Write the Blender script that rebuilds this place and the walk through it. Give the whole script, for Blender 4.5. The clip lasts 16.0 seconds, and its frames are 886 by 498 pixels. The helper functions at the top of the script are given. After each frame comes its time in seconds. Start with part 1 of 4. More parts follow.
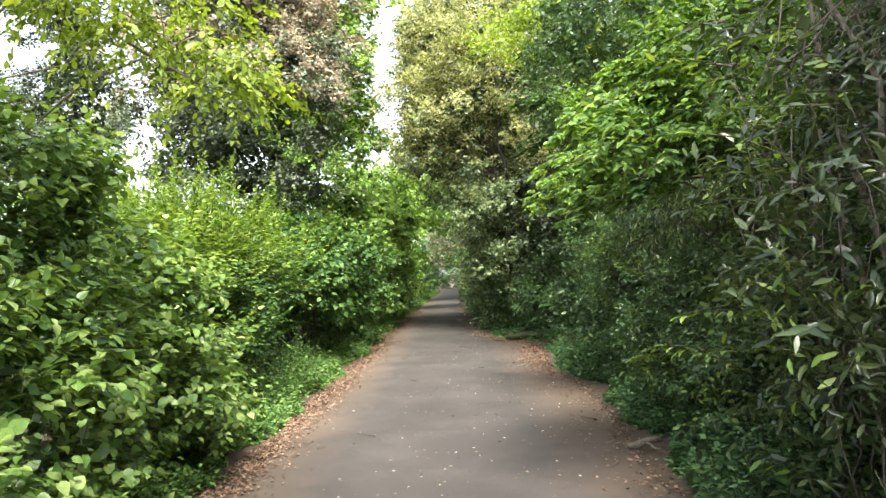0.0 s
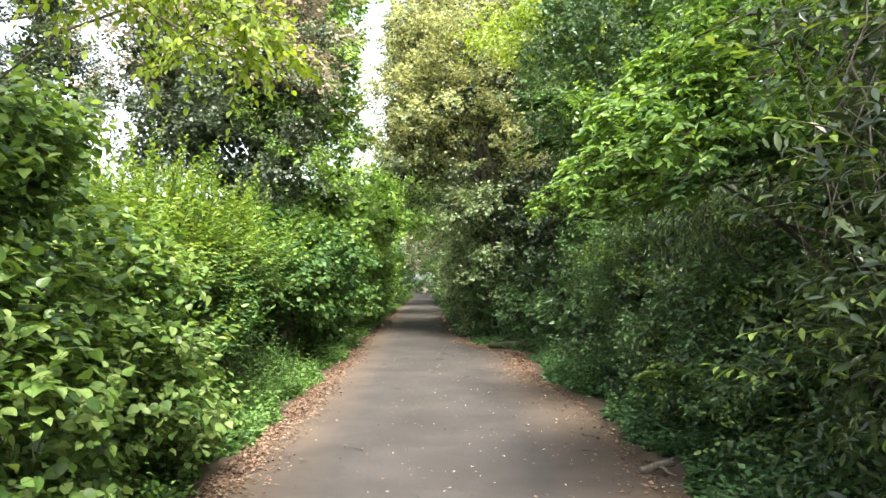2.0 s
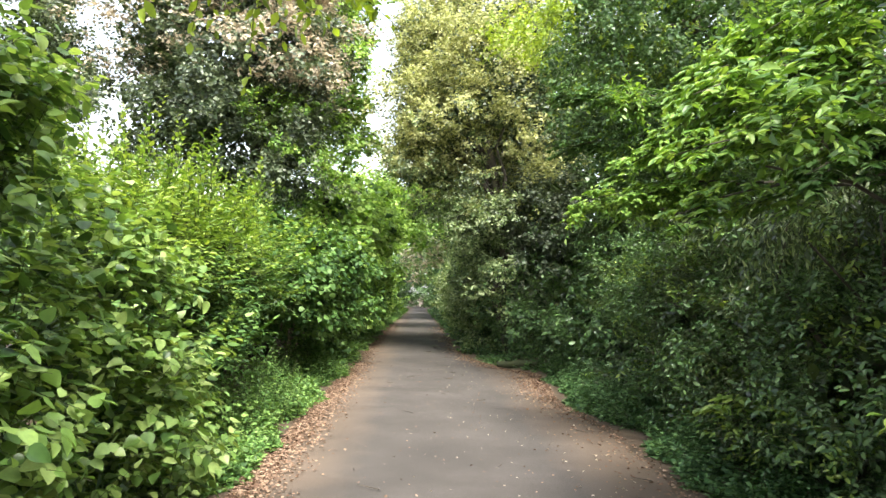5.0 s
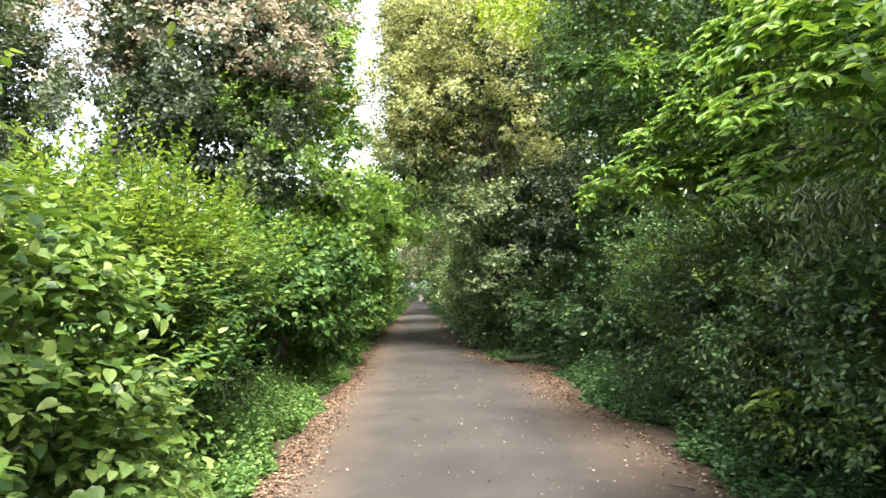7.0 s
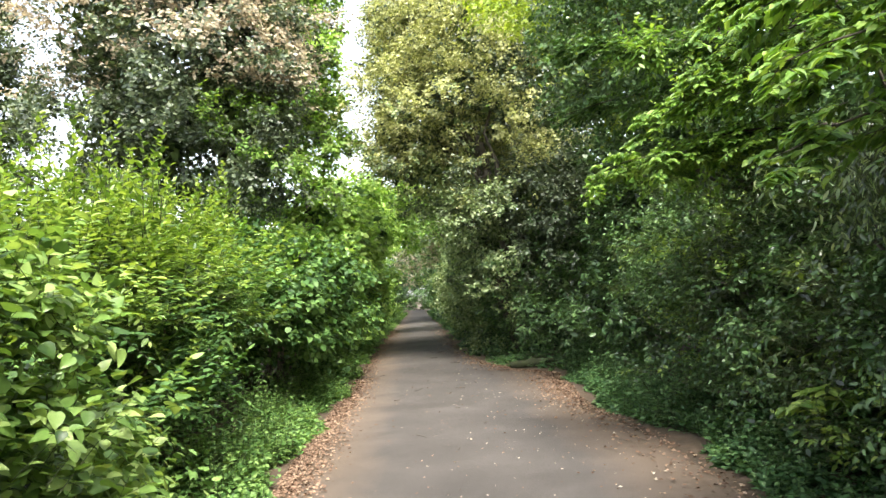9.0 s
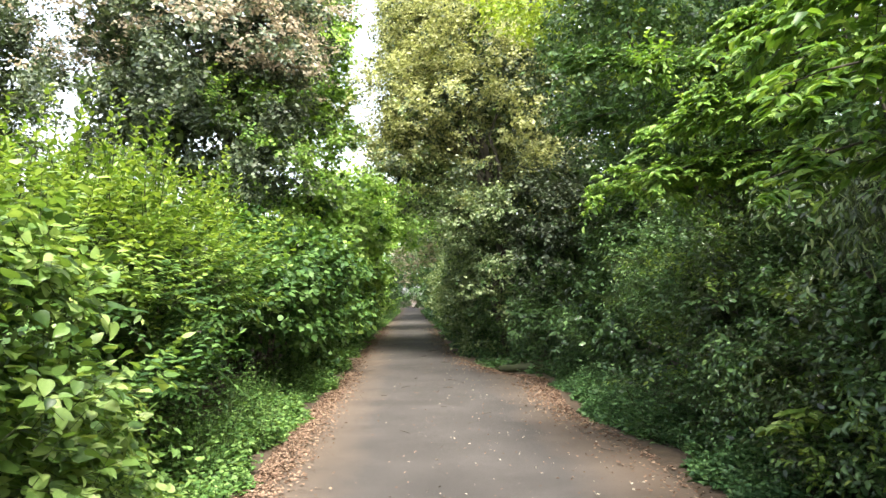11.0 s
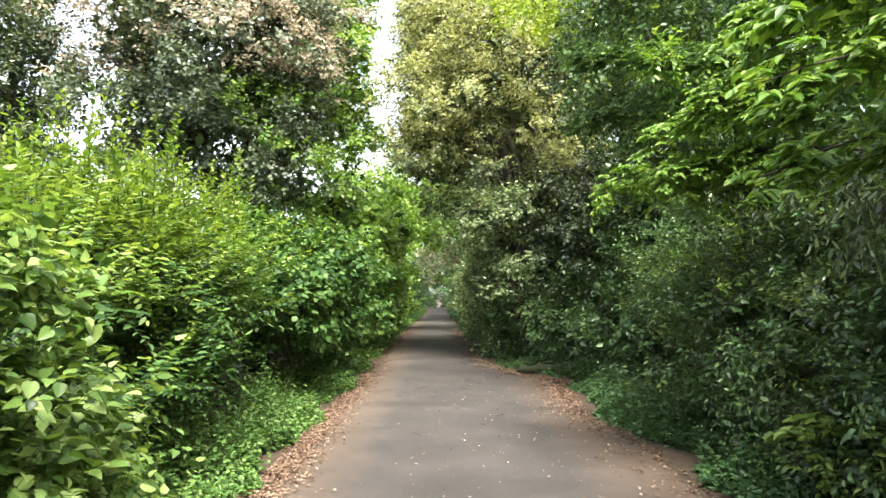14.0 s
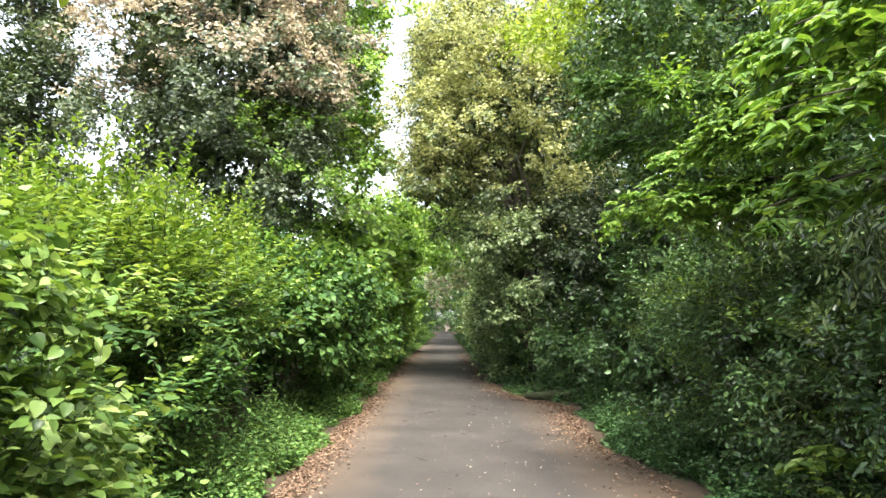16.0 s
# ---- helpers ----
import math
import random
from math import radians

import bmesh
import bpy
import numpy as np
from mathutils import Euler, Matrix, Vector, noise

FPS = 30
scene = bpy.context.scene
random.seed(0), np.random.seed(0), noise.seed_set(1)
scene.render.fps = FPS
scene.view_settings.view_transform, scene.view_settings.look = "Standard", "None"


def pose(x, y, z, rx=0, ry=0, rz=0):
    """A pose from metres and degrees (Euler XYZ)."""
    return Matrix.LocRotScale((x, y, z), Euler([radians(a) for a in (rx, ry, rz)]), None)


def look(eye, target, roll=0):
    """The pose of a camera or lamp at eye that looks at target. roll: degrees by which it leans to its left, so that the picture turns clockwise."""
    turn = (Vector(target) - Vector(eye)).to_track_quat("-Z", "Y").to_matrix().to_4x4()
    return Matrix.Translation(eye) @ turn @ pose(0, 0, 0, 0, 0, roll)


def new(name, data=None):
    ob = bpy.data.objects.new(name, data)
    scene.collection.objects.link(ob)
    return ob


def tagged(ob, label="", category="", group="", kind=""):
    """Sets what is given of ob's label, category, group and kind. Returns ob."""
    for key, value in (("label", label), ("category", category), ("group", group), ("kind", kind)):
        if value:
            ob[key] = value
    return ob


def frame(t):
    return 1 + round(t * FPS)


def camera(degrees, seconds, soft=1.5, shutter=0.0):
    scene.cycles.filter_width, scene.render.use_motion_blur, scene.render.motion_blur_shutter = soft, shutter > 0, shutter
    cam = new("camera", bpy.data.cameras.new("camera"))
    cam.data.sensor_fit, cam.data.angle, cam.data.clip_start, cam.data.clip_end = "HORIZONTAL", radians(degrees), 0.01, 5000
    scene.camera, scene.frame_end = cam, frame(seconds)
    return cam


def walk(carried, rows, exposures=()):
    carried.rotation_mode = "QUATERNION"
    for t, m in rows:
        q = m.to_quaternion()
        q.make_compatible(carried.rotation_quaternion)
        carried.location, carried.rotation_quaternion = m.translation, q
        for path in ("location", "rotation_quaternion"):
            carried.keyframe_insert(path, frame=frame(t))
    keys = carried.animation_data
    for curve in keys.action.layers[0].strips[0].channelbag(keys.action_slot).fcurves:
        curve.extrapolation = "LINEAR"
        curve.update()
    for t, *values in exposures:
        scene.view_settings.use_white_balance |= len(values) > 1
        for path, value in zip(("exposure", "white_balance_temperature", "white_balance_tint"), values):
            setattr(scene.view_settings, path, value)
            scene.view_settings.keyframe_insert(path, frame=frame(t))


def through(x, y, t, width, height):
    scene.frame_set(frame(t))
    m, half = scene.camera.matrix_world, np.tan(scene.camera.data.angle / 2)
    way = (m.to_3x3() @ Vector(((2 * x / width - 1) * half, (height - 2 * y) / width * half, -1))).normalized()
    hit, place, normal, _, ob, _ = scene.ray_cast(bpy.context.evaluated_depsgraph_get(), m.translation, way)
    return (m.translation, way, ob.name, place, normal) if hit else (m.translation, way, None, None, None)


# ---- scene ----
cam = camera(68.0, 16.0, soft=1.5)
PATH = [
    (0, (0.069, 0.795, 1.42), (0.035, 2.793, 1.501), -2.3),
    (0.5, (0.052, 0.864, 1.399), (-0.037, 2.862, 1.4), -0.5),
    (1, (-0.039, 0.989, 1.406), (0.006, 2.988, 1.455), -1.6),
    (1.5, (-0.142, 1.075, 1.418), (0.024, 3.068, 1.476), -1.9),
    (2, (-0.175, 1.227, 1.401), (-0.126, 3.224, 1.497), -0.1),
    (2.5, (-0.211, 1.395, 1.407), (-0.204, 3.393, 1.494), 0.8),
    (3, (-0.315, 1.544, 1.4), (-0.127, 3.532, 1.508), -0.7),
    (3.5, (-0.438, 1.652, 1.409), (-0.194, 3.633, 1.547), -1.7),
    (4, (-0.494, 1.724, 1.395), (-0.268, 3.71, 1.479), 0.4),
    (4.5, (-0.486, 1.82, 1.383), (-0.371, 3.814, 1.472), 1.4),
    (4.7, (-0.471, 1.901, 1.377), (-0.4, 3.894, 1.518), 2.1),
    (6.8, (-0.507, 2.555, 1.409), (-0.408, 4.55, 1.516), -1.5),
    (7, (-0.479, 2.6, 1.411), (-0.404, 4.595, 1.53), -1.4),
    (7.5, (-0.41, 2.705, 1.41), (-0.382, 4.701, 1.534), -0.8),
    (8, (-0.433, 2.829, 1.402), (-0.368, 4.824, 1.529), -1.3),
    (8.5, (-0.492, 2.969, 1.416), (-0.361, 4.959, 1.569), -3.4),
    (9, (-0.5, 3.033, 1.416), (-0.41, 5.026, 1.553), -4.2),
    (9.5, (-0.477, 3.05, 1.422), (-0.447, 5.046, 1.552), -2.5),
    (9.7, (-0.467, 3.045, 1.423), (-0.433, 5.04, 1.564), -2.2),
    (11.8, (-0.496, 2.975, 1.382), (-0.394, 4.968, 1.506), 0.5),
    (12, (-0.479, 2.979, 1.379), (-0.414, 4.975, 1.491), 0.1),
    (12.5, (-0.41, 3.016, 1.392), (-0.384, 5.012, 1.511), 0.4),
    (13, (-0.355, 3.021, 1.399), (-0.346, 5.017, 1.528), -0.1),
    (13.5, (-0.335, 3.03, 1.402), (-0.343, 5.028, 1.5), -0.8),
    (14, (-0.314, 3.009, 1.412), (-0.302, 5.005, 1.55), -0.3),
    (14.5, (-0.31, 3.008, 1.41), (-0.127, 4.994, 1.564), -0.3),
    (15, (-0.311, 3.001, 1.416), (-0.147, 4.985, 1.617), -0.5),
    (15.5, (-0.314, 3.0, 1.424), (-0.237, 4.987, 1.639), -0.3),
    (16, (-0.311, 2.999, 1.416), (-0.325, 4.988, 1.626), 0.5),
]
walk(cam, [(t, look(e, g, r)) for t, e, g, r in PATH], exposures=[(0, 2.32)])

# ---- world, sun ----
SUN_EL, SUN_AZ = 57, 168          # degrees; azimuth from +y towards +x
world = bpy.data.worlds.new("sky")
scene.world = world
world.use_nodes = True
wn, wl = world.node_tree.nodes, world.node_tree.links
sky = wn.new("ShaderNodeTexSky")
sky.sky_type, sky.sun_disc = "NISHITA", False
sky.sun_elevation, sky.sun_rotation = radians(SUN_EL), radians(SUN_AZ)
sky.air_density, sky.dust_density, sky.ozone_density = 1.0, 2.0, 0.4
overcast = wn.new("ShaderNodeHueSaturation")
overcast.inputs["Saturation"].default_value = 0.4
wl.new(sky.outputs[0], overcast.inputs["Color"])
wl.new(overcast.outputs[0], wn["Background"].inputs["Color"])
wn["Background"].inputs["Strength"].default_value = 0.15
sun = new("sun", bpy.data.lights.new("sun", "SUN"))
sun.data.energy, sun.data.angle, sun.data.color = 3.0, radians(25), (1.0, 0.95, 0.86)
se, sa = radians(SUN_EL), radians(SUN_AZ)
sun.matrix_world = look((0, 0, 30), (-30 * math.sin(sa) * math.cos(se), -30 * math.cos(sa) * math.cos(se), 30 - 30 * math.sin(se)))

# ---- materials ----
def nodes_of(name):
    m = bpy.data.materials.new(name)
    m.use_nodes = True
    t = m.node_tree
    return m, t.nodes, t.links, t.nodes["Principled BSDF"]


def ramp(n, stops):
    r = n.new("ShaderNodeValToRGB")
    while len(r.color_ramp.elements) < len(stops):
        r.color_ramp.elements.new(0.5)
    for e, (p, c) in zip(r.color_ramp.elements, stops):
        e.position, e.color = p, (*c, 1)
    return r


def noise_node(n, l, scale, detail=4, coord="Object", rough=0.6):
    c = n.new("ShaderNodeTexCoord")
    t = n.new("ShaderNodeTexNoise")
    t.inputs["Scale"].default_value, t.inputs["Detail"].default_value, t.inputs["Roughness"].default_value = scale, detail, rough
    l.new(c.outputs[coord], t.inputs["Vector"])
    return t


def maths(n, l, op, a, b):
    m = n.new("ShaderNodeMath")
    m.operation = op
    for k, v in enumerate((a, b)):
        if isinstance(v, (int, float)):
            m.inputs[k].default_value = v
        else:
            l.new(v, m.inputs[k])
    return m.outputs[0]


def mixed(n, l, kind, fac, a, b):
    m = n.new("ShaderNodeMix")
    m.data_type, m.blend_type = "RGBA", kind
    for key, v in ((0, fac), (6, a), (7, b)):
        if isinstance(v, (int, float)):
            m.inputs[key].default_value = v
        elif isinstance(v, tuple):
            m.inputs[key].default_value = (*v, 1)
        else:
            l.new(v, m.inputs[key])
    return m.outputs[2]


def leaf_mat(name, stops, through_color, through=0.4, rough=0.42, gloss=0.4):
    """A leaf: colour by leaf, a slow drift over the plant, light coming through the blade."""
    m, n, l, p = nodes_of(name)
    geo, info = n.new("ShaderNodeNewGeometry"), n.new("ShaderNodeObjectInfo")
    r = maths(n, l, "FRACT", maths(n, l, "ADD", geo.outputs["Random Per Island"], info.outputs["Random"]), 0)
    slow = noise_node(n, l, 1.3, 3, "Generated")
    drift = maths(n, l, "MULTIPLY_ADD", r, 0.72)
    drift.node.inputs[2].default_value = 0.0
    d2 = maths(n, l, "ADD", drift, maths(n, l, "MULTIPLY", slow.outputs["Fac"], 0.3))
    c = ramp(n, stops)
    l.new(d2, c.inputs[0])
    blot = noise_node(n, l, 35, 2)
    shade = ramp(n, [(0.3, (0.55, 0.6, 0.5)), (0.65, (1.1, 1.1, 1.0))])
    l.new(blot.outputs["Fac"], shade.inputs[0])
    col = mixed(n, l, "MULTIPLY", 0.5, c.outputs[0], shade.outputs[0])
    l.new(col, p.inputs["Base Color"])
    p.inputs["Roughness"].default_value, p.inputs["Specular IOR Level"].default_value = rough, gloss
    tr = n.new("ShaderNodeBsdfTranslucent")
    tc = mixed(n, l, "MULTIPLY", 1.0, col, through_color)
    l.new(tc, tr.inputs["Color"])
    mix = n.new("ShaderNodeMixShader")
    mix.inputs[0].default_value = through
    l.new(p.outputs[0], mix.inputs[1])
    l.new(tr.outputs[0], mix.inputs[2])
    l.new(mix.outputs[0], n["Material Output"].inputs["Surface"])
    return m


def bark_mat(name, dark, light, scale=9):
    m, n, l, p = nodes_of(name)
    a = noise_node(n, l, scale, 6)
    c = ramp(n, [(0.3, dark), (0.7, light)])
    l.new(a.outputs["Fac"], c.inputs[0])
    l.new(c.outputs[0], p.inputs["Base Color"])
    p.inputs["Roughness"].default_value = 0.9
    b = n.new("ShaderNodeBump")
    b.inputs["Strength"].default_value, b.inputs["Distance"].default_value = 0.6, 0.02
    l.new(a.outputs["Fac"], b.inputs["Height"])
    l.new(b.outputs[0], p.inputs["Normal"])
    return m


def asphalt_mat():
    m, n, l, p = nodes_of("worn asphalt")
    fine = noise_node(n, l, 140, 3)
    mid = noise_node(n, l, 1.1, 5)
    big = noise_node(n, l, 0.35, 4)
    c = ramp(n, [(0.36, (0.048, 0.043, 0.039)), (0.5, (0.062, 0.055, 0.050)), (0.64, (0.084, 0.075, 0.069))])
    v = maths(n, l, "ADD", maths(n, l, "MULTIPLY", mid.outputs["Fac"], 0.55), maths(n, l, "MULTIPLY", big.outputs["Fac"], 0.45))
    l.new(v, c.inputs[0])
    g = ramp(n, [(0.35, (0.7, 0.7, 0.7)), (0.65, (1.15, 1.15, 1.15))])
    l.new(fine.outputs["Fac"], g.inputs[0])
    col = mixed(n, l, "MULTIPLY", 0.7, c.outputs[0], g.outputs[0])
    # dark streaks lying across the lane
    co, mp = n.new("ShaderNodeTexCoord"), n.new("ShaderNodeMapping")
    mp.inputs["Scale"].default_value = (0.7, 1.5, 1)
    st = n.new("ShaderNodeTexNoise")
    st.inputs["Scale"].default_value, st.inputs["Detail"].default_value = 0.9, 5
    l.new(co.outputs["Object"], mp.inputs[0])
    l.new(mp.outputs[0], st.inputs["Vector"])
    sm = ramp(n, [(0.56, (0, 0, 0)), (0.68, (1, 1, 1))])
    l.new(st.outputs["Fac"], sm.inputs[0])
    col = mixed(n, l, "MULTIPLY", maths(n, l, "MULTIPLY", sm.outputs[0], 0.35), col, (0.55, 0.52, 0.5))
    # earth trodden in along both edges
    sep = n.new("ShaderNodeSeparateXYZ")
    l.new(co.outputs["Object"], sep.inputs[0])
    ed = maths(n, l, "ADD", maths(n, l, "ABSOLUTE", maths(n, l, "ADD", sep.outputs[0], 0.1), 0), maths(n, l, "MULTIPLY", mid.outputs["Fac"], 0.9))
    mr = n.new("ShaderNodeMapRange")
    mr.inputs["From Min"].default_value, mr.inputs["From Max"].default_value = 1.2, 1.9
    l.new(ed, mr.inputs["Value"])
    col = mixed(n, l, "MIX", maths(n, l, "MULTIPLY", mr.outputs[0], 0.6), col, (0.15, 0.105, 0.07))
    l.new(col, p.inputs["Base Color"])
    p.inputs["Roughness"].default_value = 0.85
    p.inputs["Specular IOR Level"].default_value = 0.3
    b = n.new("ShaderNodeBump")
    b.inputs["Strength"].default_value, b.inputs["Distance"].default_value = 0.5, 0.006
    l.new(fine.outputs["Fac"], b.inputs["Height"])
    l.new(b.outputs[0], p.inputs["Normal"])
    return m


def soil_mat():
    m, n, l, p = nodes_of("leafy soil")
    a, b2 = noise_node(n, l, 6, 6), noise_node(n, l, 0.4, 3)
    c = ramp(n, [(0.3, (0.03, 0.022, 0.014)), (0.55, (0.075, 0.05, 0.03)), (0.75, (0.05, 0.06, 0.02))])
    l.new(maths(n, l, "ADD", maths(n, l, "MULTIPLY", a.outputs["Fac"], 0.6), maths(n, l, "MULTIPLY", b2.outputs["Fac"], 0.4)), c.inputs[0])
    l.new(c.outputs[0], p.inputs["Base Color"])
    p.inputs["Roughness"].default_value = 0.95
    b = n.new("ShaderNodeBump")
    b.inputs["Strength"].default_value, b.inputs["Distance"].default_value = 0.8, 0.03
    l.new(a.outputs["Fac"], b.inputs["Height"])
    l.new(b.outputs[0], p.inputs["Normal"])
    return m


M_HEART = leaf_mat("broad leaves", [(0.12, (0.035, 0.085, 0.02)), (0.5, (0.175, 0.295, 0.07)), (0.88, (0.37, 0.48, 0.17))], (1.3, 1.25, 0.55), 0.34, 0.4, 0.5)
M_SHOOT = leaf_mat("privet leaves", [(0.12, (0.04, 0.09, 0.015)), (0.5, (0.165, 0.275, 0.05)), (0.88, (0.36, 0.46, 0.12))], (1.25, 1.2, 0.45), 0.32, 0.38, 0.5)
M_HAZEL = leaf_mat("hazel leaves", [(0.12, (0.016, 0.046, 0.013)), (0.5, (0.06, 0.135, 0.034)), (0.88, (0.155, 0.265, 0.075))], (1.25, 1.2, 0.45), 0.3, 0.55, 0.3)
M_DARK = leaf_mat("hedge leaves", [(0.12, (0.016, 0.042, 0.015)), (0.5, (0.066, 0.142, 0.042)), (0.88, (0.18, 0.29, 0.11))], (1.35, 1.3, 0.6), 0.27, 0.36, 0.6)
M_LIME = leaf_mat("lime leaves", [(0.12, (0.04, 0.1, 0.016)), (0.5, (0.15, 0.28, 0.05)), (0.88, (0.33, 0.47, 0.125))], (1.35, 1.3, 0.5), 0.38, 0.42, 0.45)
M_OAK = leaf_mat("evergreen oak leaves", [(0.12, (0.018, 0.032, 0.017)), (0.5, (0.075, 0.108, 0.056)), (0.88, (0.21, 0.245, 0.15))], (1.3, 1.3, 0.7), 0.24, 0.4, 0.55)
M_IVY = leaf_mat("climbing leaves", [(0.12, (0.09, 0.18, 0.03)), (0.5, (0.26, 0.42, 0.1)), (0.88, (0.46, 0.6, 0.22))], (1.35, 1.3, 0.65), 0.48, 0.42, 0.45)
M_TAN = leaf_mat("young oak growth", [(0.12, (0.19, 0.16, 0.12)), (0.5, (0.43, 0.365, 0.28)), (0.88, (0.62, 0.55, 0.44))], (1.2, 1.1, 0.9), 0.4, 0.65, 0.2)
M_OLIVE = leaf_mat("olive young growth", [(0.12, (0.15, 0.165, 0.06)), (0.5, (0.39, 0.41, 0.19)), (0.88, (0.62, 0.61, 0.36))], (1.25, 1.25, 0.75), 0.46, 0.55, 0.25)
# Laurel leaf colour; in other plants it serves as painted inner shade.
M_BAY_SHADE = leaf_mat("laurel and inner shade leaves", [(0.1, (0.013, 0.027, 0.009)), (0.5, (0.04, 0.067, 0.022)), (0.88, (0.1, 0.14, 0.05)), (0.97, (0.24, 0.27, 0.18))], (1.5, 1.5, 0.5), 0.25, 0.28, 0.6)
M_YELLOW = leaf_mat("robinia leaves", [(0.12, (0.1, 0.15, 0.02)), (0.5, (0.24, 0.34, 0.05)), (0.88, (0.42, 0.52, 0.12))], (1.4, 1.35, 0.4), 0.45)
M_HERB = leaf_mat("nettle leaves", [(0.12, (0.03, 0.075, 0.02)), (0.5, (0.11, 0.22, 0.06)), (0.88, (0.26, 0.4, 0.13))], (1.4, 1.35, 0.65), 0.3, 0.5, 0.35)
# Darker, bluer copy of the nettle leaves; carries the right-hand shade in its colour.
M_HERB_SHADED = leaf_mat("nettle leaves with painted shade", [(0.12, (0.02, 0.055, 0.022)), (0.5, (0.07, 0.155, 0.055)), (0.88, (0.175, 0.29, 0.12))], (1.3, 1.3, 0.75), 0.28, 0.45, 0.4)
M_PALE = leaf_mat("pale far leaves", [(0.12, (0.07, 0.12, 0.045)), (0.5, (0.21, 0.285, 0.13)), (0.88, (0.44, 0.5, 0.3))], (1.3, 1.3, 0.6), 0.35)
M_LITTER = leaf_mat("dry litter", [(0.1, (0.065, 0.038, 0.028)), (0.5, (0.2, 0.125, 0.09)), (0.85, (0.36, 0.255, 0.19)), (0.97, (0.6, 0.51, 0.43))], (1, 0.9, 0.7), 0.1, 0.8, 0.15)
M_PETAL = leaf_mat("pale petals", [(0.1, (0.28, 0.23, 0.18)), (0.9, (0.52, 0.46, 0.39))], (1, 1, 0.9), 0.1, 0.8, 0.15)
M_BARK = bark_mat("dark bark", (0.025, 0.02, 0.016), (0.10, 0.085, 0.065))
M_TWIG = bark_mat("grey twigs", (0.06, 0.05, 0.04), (0.20, 0.17, 0.13), 25)
M_STEM = bark_mat("green stems", (0.025, 0.035, 0.012), (0.07, 0.085, 0.03), 20)
M_MOSS = bark_mat("mossy bark", (0.022, 0.02, 0.013), (0.06, 0.075, 0.025), 12)
M_ROAD, M_SOIL = asphalt_mat(), soil_mat()

# ---- mesh tools ----
LEAF = {
    "heart": ([(0, 0, 0), (0.2, -0.05, .03), (0.38, 0.1, .06), (0.43, 0.32, .07), (0.3, 0.62, .03), (0.12, 0.87, -.05), (0, 1, -.13), (-0.12, 0.87, -.05),
               (-0.3, 0.62, .03), (-0.43, 0.32, .07), (-0.38, 0.1, .06), (-0.2, -0.05, .03), (0, 0.3, -.02), (0, 0.66, -.05)],
              [(0, 1, 12), (1, 2, 12), (2, 3, 12), (3, 13, 12), (3, 4, 13), (4, 5, 13), (5, 6, 13), (6, 7, 13), (7, 8, 13), (8, 9, 13), (9, 12, 13), (9, 10, 12), (10, 11, 12), (11, 0, 12)]),
    "laurel": ([(0, 0, 0), (0.09, 0.16, .02), (0.145, 0.42, .045), (0.10, 0.74, .01), (0, 1, -.12), (-0.10, 0.74, .01), (-0.145, 0.42, .045), (-0.09, 0.16, .02), (0, .3, -.01), (0, .65, -.03)],
               [(0, 1, 8), (1, 2, 8), (2, 9, 8), (2, 3, 9), (3, 4, 9), (4, 5, 9), (5, 6, 9), (6, 8, 9), (6, 7, 8), (7, 0, 8)]),
    "oval": ([(0, 0, 0), (0.26, 0.4, .07), (0, 1, -.1), (-0.26, 0.4, .07), (0.17, 0.78, .0), (-0.17, 0.78, .0), (0, .45, 0)],
             [(0, 1, 6), (1, 4, 6), (4, 2, 6), (2, 5, 6), (5, 3, 6), (3, 0, 6)]),
    "blade": ([(0, 0, 0), (0.17, 0.42, .05), (0, 1, -.14), (-0.17, 0.42, .05), (0, .5, -.01)],
              [(0, 1, 4), (1, 2, 4), (2, 3, 4), (3, 0, 4)]),
    "ovate": ([(0, 0, 0), (0.2, 0.16, .04), (0.25, 0.42, .06), (0.12, 0.78, .0), (0, 1, -.12), (-0.12, 0.78, .0), (-0.25, 0.42, .06), (-0.2, 0.16, .04), (0, .45, -.02)],
              [(0, 1, 8), (1, 2, 8), (2, 3, 8), (3, 4, 8), (4, 5, 8), (5, 6, 8), (6, 7, 8), (7, 0, 8)]),
    "round": ([(0, 0, 0), (0.4, 0.22, .06), (0.34, 0.66, .03), (0, 1, -.12), (-0.34, 0.66, .03), (-0.4, 0.22, .06)],
              [(0, 1, 2), (0, 2, 3), (0, 3, 4), (0, 4, 5)]),
    "elliptic": ([(0, 0, 0), (0.23, 0.3, .06), (0.19, 0.68, .03), (0, 1, -.12), (-0.19, 0.68, .03), (-0.23, 0.3, .06)],
                 [(0, 1, 2), (0, 2, 3), (0, 3, 4), (0, 4, 5)]),
    "lance": ([(0, 0, 0), (0.19, 0.45, .05), (0, 1, -.12), (-0.19, 0.45, .05)], [(0, 1, 2), (0, 2, 3)]),
    "rhomb": ([(0, 0, 0), (0.33, 0.42, .08), (0, 1, -.06), (-0.33, 0.42, .08)], [(0, 1, 2), (0, 2, 3)]),
    "lobed": ([(0, 0, 0), (0.2, .12, .02), (0.5, 0.18, .0), (0.27, 0.42, .05), (0.42, 0.72, .0), (0.16, 0.66, .05), (0, 1, -.1),
               (-0.16, 0.66, .05), (-0.42, 0.72, 0), (-0.27, 0.42, .05), (-0.5, 0.18, 0), (-0.2, .12, .02), (0, .4, 0)],
              [(k, (k + 1) % 12, 12) for k in range(12)]),
}


